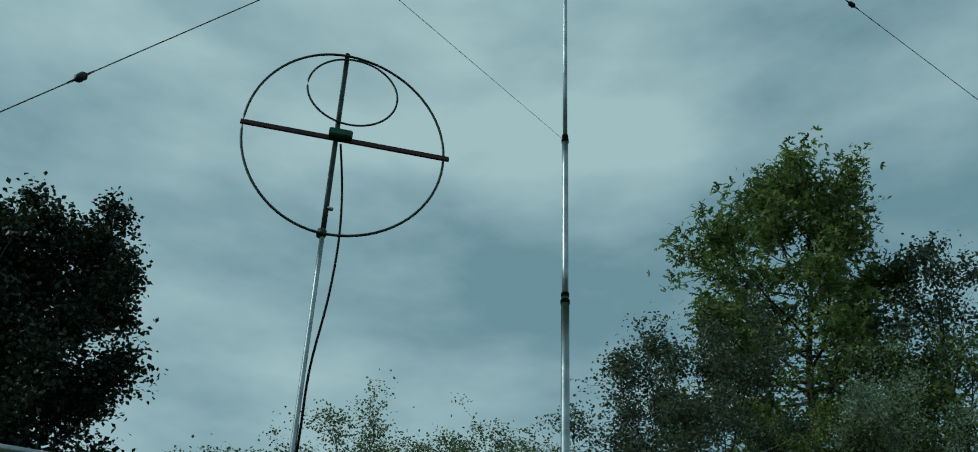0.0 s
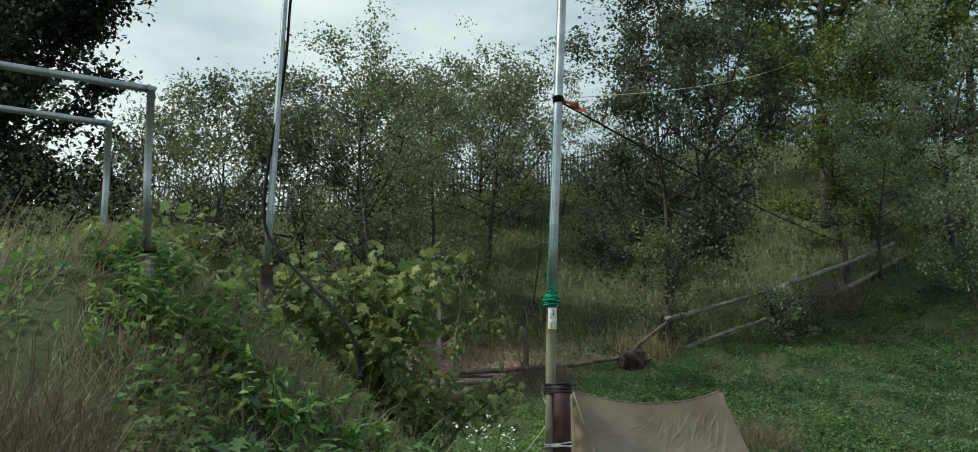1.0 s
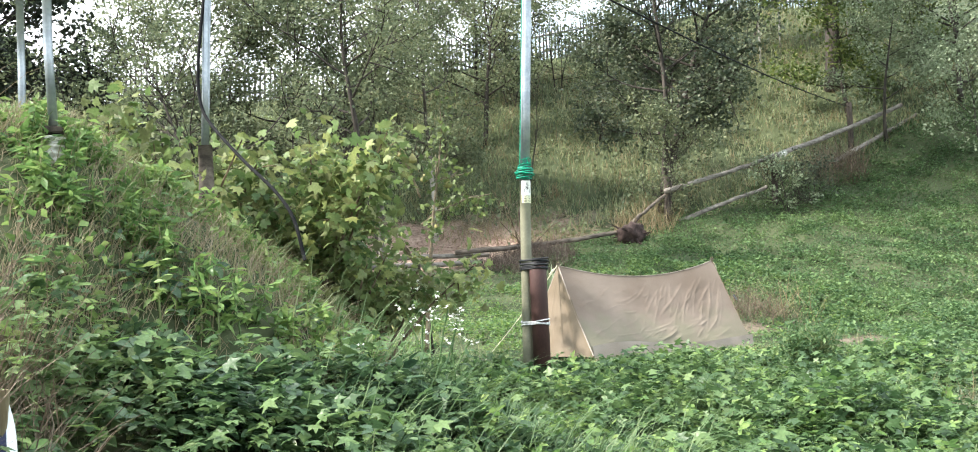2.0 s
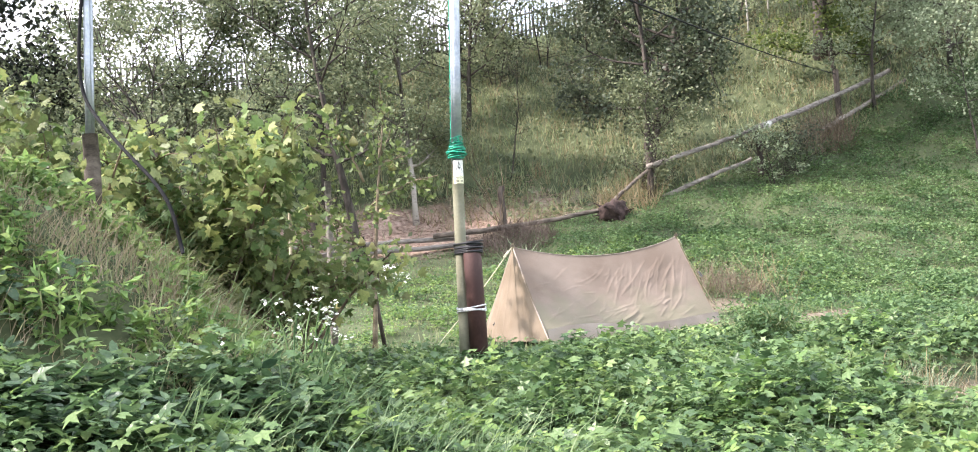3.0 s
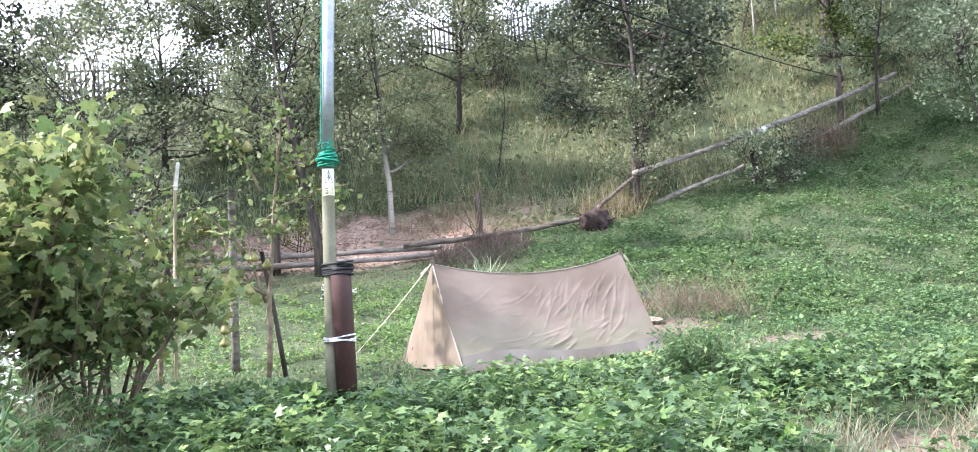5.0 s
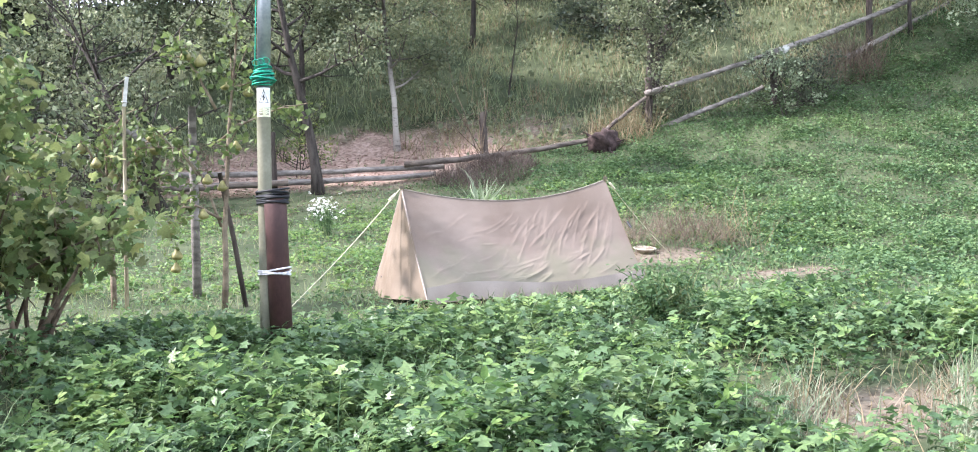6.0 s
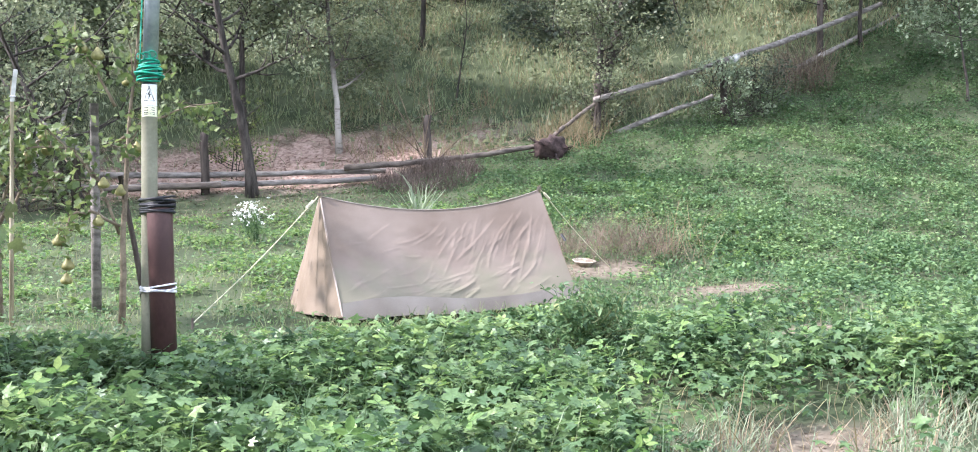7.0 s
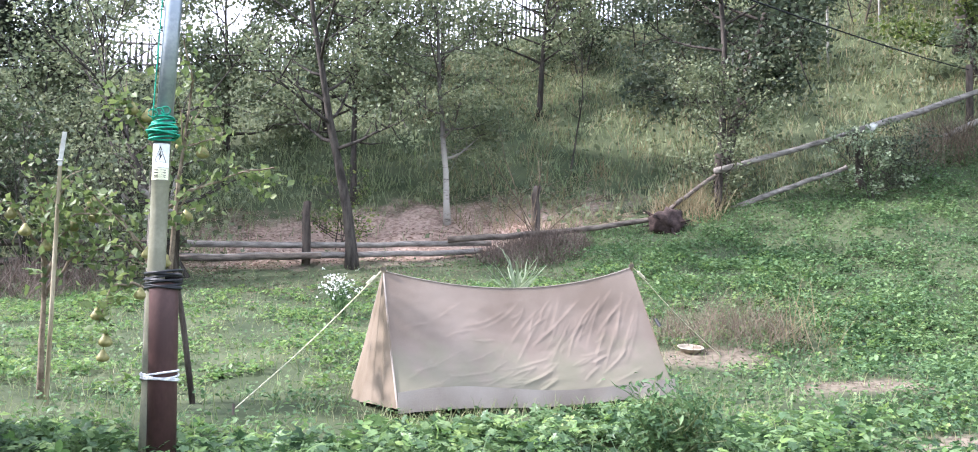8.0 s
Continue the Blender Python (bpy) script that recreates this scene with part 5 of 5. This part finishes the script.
# ---- bowl, flowers, spiky plant, bush by the tent ----
def bowl():
    ob = thing("bowl", at_land(3.42, 1.85, -0.02), "cream enamel bowl lying tilted on the grass", "bowl")
    ob.matrix_basis = ob.matrix_basis @ pose(0, 0, 0, 10, 0, 0) @ Matrix.Scale(0.7, 4)
    prof = [(0.0, 0.012), (0.085, 0.012), (0.15, 0.075), (0.185, 0.098), (0.19, 0.094), (0.155, 0.066), (0.09, 0.0), (0.0, 0.0)]
    n = 32
    v = [(r * math.cos(2 * math.pi * k / n), r * math.sin(2 * math.pi * k / n), z + 0.02) for r, z in prof for k in range(n)]
    f = [(i * n + k, i * n + (k + 1) % n, (i + 1) * n + (k + 1) % n, (i + 1) * n + k) for i in range(len(prof) - 1) for k in range(n)]
    part("basin", (np.array(v), np.array(f)), M_BASIN, ob, "stained brownish enamel, darkened for the shade inside")
    rim = [(0.188 * math.cos(a), 0.188 * math.sin(a), 0.117) for a in np.linspace(0, 2 * math.pi, 33)]
    part("rim", tube(rim, 0.006, 6), M_ENAMEL, ob)


bowl()


def flower_clump(x, y, h, r, blooms, seed, petal, label):
    ob = thing("white_flowers", at_land(x, y), label, "flowers", "clumps of white flowers")
    rng = np.random.default_rng(seed)
    tips, st = [], []
    for _ in range(blooms // 4):
        p = limb_path(rng, (0.04 * rng.normal(), 0.04 * rng.normal(), 0), (0.22 * rng.normal(), 0.22 * rng.normal(), 1), h * rng.uniform(0.75, 1.05), 0.1, 5, 0.1)
        st.append(tube(p, 0.004, 4))
        tips.append(p[-1])
    tips = np.array(tips)
    tagged(part("stem_tangle", join(st), L_MEADOW, ob), kind="stuff")
    c = tips[rng.integers(0, len(tips), blooms)] + rng.normal(size=(blooms, 3)) * r
    pts = np.repeat(c, 5, axis=0) + rng.normal(size=(blooms * 5, 3)) * 0.006
    tagged(part("flower_head", place_leaves(rng, pts, petal, LEAF, 0.6), M_PETAL, ob, "small white blooms", smooth=False), kind="stuff")
    lp = tips[rng.integers(0, len(tips), 160)] * np.array([1, 1, 0.6]) + rng.normal(size=(160, 3)) * 0.06
    part("foliage", place_leaves(rng, lp, 0.05, NARROW, 0.4), L_MEADOW, ob, smooth=False)


flower_clump(0.15, 4.5, 0.5, 0.07, 110, 1, 0.028, "clump of small white flowers in the meadow")
flower_clump(-3.27, -4.88, 0.62, 0.028, 40, 3, 0.02, "clump of white flowers at the mound's foot")

yu = thing("yucca", at_land(2.55, 5.2), "grey-green spiky leaf rosette behind the tent", "plant")
yr = np.random.default_rng(3)
part("foliage", place_blades(yr, np.zeros((46, 3)) + yr.normal(size=(46, 3)) * 0.03, 0.62, 0.03, 1.0), L_SILVER, yu, smooth=False)

tree("shrub", 90, 1.41, -2.34, 0.44, 0.20, 0.02, 0.05, 2600, "weedy dark-green bush beside the tent", "bush", L_MEADOW, bark=L_GRASS, stems=5, limbs=8, twigs=5, trunk_r=0.004, spread=0.085, template=NARROW)


# ---- cables in the air ----
def cable(name, a, b, r, m, sag, label, blobs=()):
    ob = thing(name, a, label, "cable")
    a, b = np.array(a), np.array(b)
    t = np.linspace(0, 1, 24)
    p = (b - a) * t[:, None] - np.array([0, 0, 1]) * (sag * 4 * t * (1 - t))[:, None]
    part("wire", tube(p, r, 5), m, ob)
    for u in blobs:
        c = (b - a) * u - np.array([0, 0, sag * 4 * u * (1 - u)])
        d = unit(b - a)
        part("insulator", tube([c - d * 0.14, c - d * 0.07, c - d * 0.035, c + d * 0.035, c + d * 0.07, c + d * 0.14], [0.008, 0.012, 0.042, 0.042, 0.012, 0.008], 10), M_BLACK, ob, "egg-shaped insulator")


cable("aerial_wire", (-0.9, -2.17, 12.87), at_land(-10.75, -2.17), 0.006, M_WIRE, 0.0, "thin aerial wire with an insulator", (0.532,))
cable("guy_wire", (mast_x(7.52), -2.17, 7.52), at_land(-11.2, -12.9), 0.0022, M_WIRE, 0.0, "thin guy wire from the mast's upper ring")
cable("aerial_wire", (mast_x(15.0), -2.17, 15.0), at_land(30.0, -2.17), 0.006, M_WIRE, 0.0, "thin aerial wire with an insulator", (0.169,))
cable("guy_wire", (mast_x(3.5), -2.17, 3.5), (13.42, 9.2, 5.73), 0.011, M_CABLE, 0.12, "dark guy wire from mast to fence post")


cable("guy_wire", (mast_x(3.5), -2.17, 3.52), (16.5, 13.0, 13.2), 0.004, M_ROPE, 0.3, "thin pale guy wire from mast to tree")


# ---- plastic bag on a stick in the dead grass ----
def bag():
    x, y = -4.92, -6.2
    ob = thing("plastic_bag", at_land(x, y), "navy and white plastic bag hung on a stick", "bag")
    z0 = ob.matrix_basis.translation.z
    top = 0.34 - z0
    part("stick", tube([(0, 0, -0.1), (0, 0, top + 0.03)], [0.012, 0.014], 8), M_STAKE, ob)
    for sgn, m, nm in ((-1, M_BAGN, "navy_side"), (1, M_BAGW, "white_side")):
        v = []
        for i in range(15):
            h = i / 14
            for j in range(8):
                w = j / 7
                rad = 0.008 + 0.030 * math.sin(min(1, h * 1.3) * math.pi / 2)
                a = -math.pi / 2 + sgn * w * math.pi * 0.95 * (0.98)
                v.append((rad * math.cos(a) * (1 + 0.25 * math.sin(4 * h + 5 * w)) , rad * math.sin(a) * 0.7 + 0.006 * math.sin(9 * h), top - 0.30 * h))
        f = [(i * 8 + j, i * 8 + j + 1, (i + 1) * 8 + j + 1, (i + 1) * 8 + j) for i in range(14) for j in range(7)]
        v = np.array(v)
        v = np.stack([sgn * np.abs(v[:, 0]) + 0.012 * np.sin(8 * v[:, 2]), v[:, 1], v[:, 2]], 1)
        part(nm, (v, np.array(f)), m, ob)


bag()

# ---- ground cover ----
R = np.random.default_rng(77)


def front(x, y):
    """Where the rank leafy growth in front of the tent stands."""
    edge = -0.75 + 0.12 * np.sin(2.3 * x) - 1.7 * smoothstep((x - 1.6) / 1.8) * (1 + 0.4 * np.sin(3 * x)) - 0.5 * smoothstep((-0.4 - x) / 1.0)
    return smoothstep((edge - y) / 0.8) * bare(x, y) * smoothstep((7 - x) / 2)


def on_path(x, y):
    """Trodden strip that the walker keeps to."""
    line = -9.6 + 0.42 * np.minimum(x + 5.4, 5.5)
    return smoothstep((y - line - 0.9) / 0.5)


def cover(n, x0, x1, y0, y1, size, template, h, m, name, label, keep, up=0.55, clump=0.35):
    p = scatter(R, n, x0, x1, y0, y1, keep, (0, 0), clump)
    hump = 0.5 + 0.5 * np.sin(2.6 * p[:, 0] + 1.1 * np.sin(3.3 * p[:, 1])) * np.sin(3.1 * p[:, 1] + 0.7)
    p[:, 2] += R.random(len(p)) ** 0.6 * (h(p[:, 0], p[:, 1]) if callable(h) else h) * (0.45 + 0.75 * hump)
    return stuff(name, place_leaves(R, p, size, template, up), m, label, "ground cover")


def weed_patch(n, x0, x1, y0, y1, h, spread, size, template, per, m, name, label, keep, clump=0.45):
    """Plants standing close together, taller in drifts."""
    c = scatter(R, n, x0, x1, y0, y1, keep, (-0.01, 0), clump)
    drift = 0.5 + 0.5 * np.sin(2.6 * c[:, 0] + 1.1 * np.sin(3.3 * c[:, 1])) * np.sin(3.1 * c[:, 1] + 0.7)
    hh = (h(c[:, 0], c[:, 1]) if callable(h) else h) * (0.5 + 0.8 * drift)
    return stuff(name, place_plants(R, c, hh, spread, size, template, per), m, label, "ground cover")


def orchard_floor(x, y):
    """Thin trodden growth in front of the rails, left of the green slope."""
    return smoothstep((y - 5.4 - 0.5 * np.sin(1.3 * x)) / 1.6) * smoothstep((4.6 - x) / 1.2)


def hollow(x, y):
    """Where grass takes over from the rank weeds, round the worn earth."""
    return smoothstep(1.4 - ((x - 1.6) / 1.25) ** 2 - ((y + 4.55) / 0.62) ** 2)


def rank(x, y):
    return (1 - 0.88 * hollow(x, y)) * front(x, y) * on_path(x, y) * smoothstep((x + 6.8) / 2.2) * (1 - mound_share(x, y) * smoothstep((y + 5.4) / 0.8))


def hedge_height(x, y):
    return 0.10 + 0.22 * smoothstep((-1.0 - y) / 2.0)


weed_patch(13800, -5.0, 6.5, -7.6, -0.6, hedge_height, 0.125, 0.066, PALM, 13, L_GROUND, "leafy_weeds", "rank green lobed-leaved weeds in front of the tent", rank)
weed_patch(4200, -5.0, 6.5, -7.6, -0.6, hedge_height, 0.12, 0.07, BRAMBLE, 8, L_FRESH, "bramble_weeds", "fresh yellow-green bramble shoots among the weeds", rank, 0.9)
cover(42000, -5.0, 6.5, -7.6, -0.6, 0.05, LEAF, lambda x, y: 0.7 * hedge_height(x, y), L_GROUND, "under_weeds", "small dark leaves under the rank weeds", rank, 0.4)
weed_patch(3000, -4.7, -2.2, -7.0, -4.0, lambda x, y: 0.08 + 0.2 * smoothstep((-4.3 - y) / 1.0), 0.13, 0.085, BRAMBLE, 9, L_BRAMBLE, "mound_brambles", "broad green brambles on the mound's flank",
           lambda x, y: mound_share(x, y) * smoothstep((-4.2 - y) / 0.6) * smoothstep((x + 4.75) / 0.4), 0.6)
cover(225000, -6, 18, -3.4, 9.2, 0.043, LEAF, 0.12, L_MEADOW, "meadow_weeds", "low green meadow weeds and clover",
      lambda x, y: bare(x, y) * (1 - mound_share(x, y)) * (1 - 0.85 * orchard_floor(x, y)) * (0.55 + 0.45 * smoothstep((x - 1.5 + 0.3 * y) / 3)), 0.6)
weed_patch(22000, 1.5, 18, -3, 9.0, 0.15, 0.09, 0.062, LEAF, 8, L_MEADOW, "meadow_herbs", "leafy green herbs on the meadow slope",
           lambda x, y: bare(x, y) * smoothstep((x - 3.0) / 3) * smoothstep((8.2 + 0.3 * (x - 8) * (x > 8) - y) / 1), 0.5)
cover(15000, -6, 4.5, 4.8, 9.0, 0.045, LEAF, 0.04, L_BROWN, "orchard_litter", "brown fallen leaves before the rails", orchard_floor, 0.7, 0.3)
weed_patch(4600, -4.0, 7.0, -1.6, 6.8, 0.09, 0.085, 0.055, LEAF, 12, L_FRESH, "meadow_tufts", "bright green leafy tufts in the thin meadow", lambda x, y: bare(x, y) * (np.abs(y) > 0.75), 0.9)
cover(130000, 2.0, 18.5, -2.6, 9.0, 0.062, NARROW, 0.05, L_MEADOW, "slope_grass", "short green grass on the meadow slope", lambda x, y: bare(x, y) * smoothstep((x - 2.0) / 2.5), 0.12, 0.2)
cover(30000, -9, 24, 9, 24, 0.13, LEAF, 0.4, L_SHRUB, "hill_weeds", "mixed weeds on the hillside", lambda x, y: 0.8 - 0.75 * smoothstep((3.4 - np.abs(x - 1.6)) / 1) * smoothstep((12.6 - y) / 1), 0.4, 0.5)
cover(26000, -3.0, 6.3, 8.9, 12.6, 0.055, LEAF, 0.03, L_LITTER, "leaf_litter", "pinkish-brown fallen leaves behind the rails", lambda x, y: 0.9 + 0 * x, 0.8, 0.3)


def grass(n, x0, x1, y0, y1, h, w, m, name, label, keep=None, clump=0.4, lean=0.5, wind=(0, 0), dz=(0, 0)):
    p = scatter(R, n, x0, x1, y0, y1, keep, dz, clump)
    return stuff(name, place_blades(R, p, h, w, lean, wind), m, label, "grass")


grass(70000, -6, 14, -4.5, 8.5, 0.13, 0.006, L_GRASS, "meadow_grass", "short green and straw-coloured meadow grass", lambda x, y: (1 - mound_share(x, y)) * (0.25 + 0.75 * bare(x, y)) * (1 - 0.75 * smoothstep((x - 3.0) / 3)) * (1 - 0.6 * orchard_floor(x, y)), 0.3, 0.9)
grass(7000, -4, 7, -8.5, -2.5, 0.36, 0.007, L_BLADE, "long_grass", "long green grass tufts among the weeds", lambda x, y: on_path(x, y) * front(x, y), 0.9, 0.8, (0.3, 0))
grass(3000, 0.0, 5.5, -6.8, -3.8, 0.30, 0.007, L_DRY, "dry_tufts", "dry straw tufts round the bare earth", lambda x, y: on_path(x, y) * (1.02 - bare(x, y)) + 0.05, 0.3, 1.2)
grass(72000, -9, -2.5, -6.6, -0.6, 0.17, 0.006, L_GREYGRASS, "mound_grass", "feathery grey-green grass over the mound", lambda x, y: mound_share(x, y) * (0.3 + 0.7 * smoothstep((y + 4.8) / 1.0)), 0.6, 1.2, (0.5, -0.2))
grass(4200, -9, -4.2, -5.6, -1.5, 0.45, 0.005, L_HAY, "tall_dry_grass", "tall dry grass on the mound's top", lambda x, y: mound_share(x, y) * smoothstep((-5.1 - x) / 0.6), 0.6, 0.6, (0.25, 0))
grass(22000, -7.6, -4.4, -7.2, -5.1, 0.36, 0.005, L_BROWN, "dead_grass", "hanging brown dead grass on the mound's face", lambda x, y: smoothstep((-4.68 - x) / 0.3) * smoothstep((y + 6.9) / 0.4) * smoothstep((-5.05 - y) / 0.4), 0.25, 0.8, (0.1, -0.7))
grass(72000, -10, 26, 8.6, 23.2, 0.33, 0.014, L_HILL, "hill_grass", "tall yellow-green grass on the hillside", lambda x, y: (1 - 0.9 * smoothstep((3.4 - np.abs(x - 1.6)) / 1) * smoothstep((12.6 - y) / 1)) * ((y > 9.4) | (x > 7.6)), 0.4, 0.7)
grass(14000, 3, 22, 8.7, 22, 0.42, 0.013, L_DRY, "hill_dry_grass", "dry straw-coloured grass on the hillside", lambda x, y: 1.0 * ((y > 9.4) | (x > 7.6)), 0.8, 0.7)
grass(26000, 0.1, 3.3, -5.6, -3.6, 0.20, 0.007, L_SILVER, "blue_green_grass", "arching blue-green grass tufts in the foreground", lambda x, y: hollow(x, y) * (0.25 + 0.75 * bare(x, y)), 0.7, 0.9, (0.3, -0.2))
grass(6000, 0.3, 3.0, -4.8, -3.3, 0.20, 0.005, L_HAY, "straw_tufts", "straw-coloured grass tufts round the worn earth", hollow, 0.6, 1.1, (0.2, 0))
grass(1700, -3.9, -2.4, -5.8, -4.3, 0.40, 0.008, L_BLADE, "arching_grass", "long arching grass on the mound's flank", None, 0.9, 0.9, (0.9, -0.3))


# ---- nettles on the mound ----
def nettle(rng, x, y, h):
    p = limb_path(rng, (x, y, float(land(x, y)) - 0.03), (0.12 * rng.normal(), 0.12 * rng.normal(), 1), h, 0.1, 6, 0.04)
    stem = tube(p, np.linspace(0.006, 0.003, len(p)), 4, False)
    s = rng.uniform(0.25, 1.0, 26) * 6
    i = np.minimum(s.astype(int), 5)
    pts = p[i] + (p[i + 1] - p[i]) * (s - i)[:, None] + rng.normal(size=(26, 3)) * 0.012
    return stem, place_leaves(rng, pts, 0.07, NARROW, 0.55, 0.5)


nr = np.random.default_rng(12)
n_stems, n_leaves = [], []
while len(n_stems) < 190:
    nx, ny_ = nr.uniform(-5.1, -3.2), nr.uniform(-4.75, -3.4)
    if nr.random() < float(mound_share(nx, ny_)) and math.sin(nx * 4.3) * math.sin(ny_ * 3.7 + 1) > -0.1:
        st_, lf_ = nettle(nr, nx, ny_, nr.uniform(0.22, 0.46) * (0.5 + 0.5 * float(smoothstep((-4.2 - ny_) / 1.0))))
        n_stems.append(st_)
        n_leaves.append(lf_)
stuff("nettle_stems", n_stems, L_GRASS, "thin green nettle stems on the mound", "nettles")
stuff("nettle_leaves", n_leaves, L_FRESH, "bright green nettle leaves on the mound", "nettles")
cover(16000, -0.5, 5.5, -6.5, 2.4, 0.035, NARROW, 0.015, L_BROWN, "dry_debris", "dry brown leaf debris on the worn earth", lambda x, y: np.clip(1.0 - bare(x, y), 0, 1), 0.8, 0.0)
grass(6000, -0.5, 5.5, -6.5, 2.4, 0.10, 0.004, L_DRY, "straw", "short straw on the worn earth", lambda x, y: np.clip(1.1 - bare(x, y), 0.02, 1) * ((np.abs(y) > 0.7) | (x > 2.4)), 0.2, 1.5)
grass(1300, -0.2, 2.4, -1.15, -0.62, 0.14, 0.006, L_GRASS, "tent_side_grass", "grass blades against the tent's foot", None, 0.5, 0.7)
grass(14000, -5.2, -2.9, -4.9, -3.0, 0.15, 0.004, L_HAY, "pink_grass", "pinkish feathery dry grass on the mound's edge", lambda x, y: mound_share(x, y), 0.5, 0.9, (0.4, -0.2))
cover(14000, -8.0, -2.6, -4.8, -1.6, 0.055, LEAF, 0.14, L_FRESH, "mound_top_weeds", "low mixed weeds on the mound's top", lambda x, y: mound_share(x, y) * 0.8, 0.5, 0.9)
cover(6000, -7.5, -4.2, -6.6, -4.6, 0.05, LEAF, 0.2, L_FRESH, "bank_weeds", "green weeds on the mound's steep bank", lambda x, y: mound_share(x, y) * smoothstep((y + 6.3) / 0.8) * smoothstep((x + 4.9) / 0.4), 0.5, 0.9)
grass(9000, -12, 9, -14, -6.4, 0.12, 0.006, L_GRASS, "path_grass", "short trodden grass along the path", lambda x, y: 1 - mound_share(x, y), 0.3, 0.9)
cover(9000, -12, 9, -14, -6.4, 0.055, LEAF, 0.06, L_MEADOW, "path_weeds", "low weeds along the path", lambda x, y: 1 - mound_share(x, y), 0.6, 0.4)
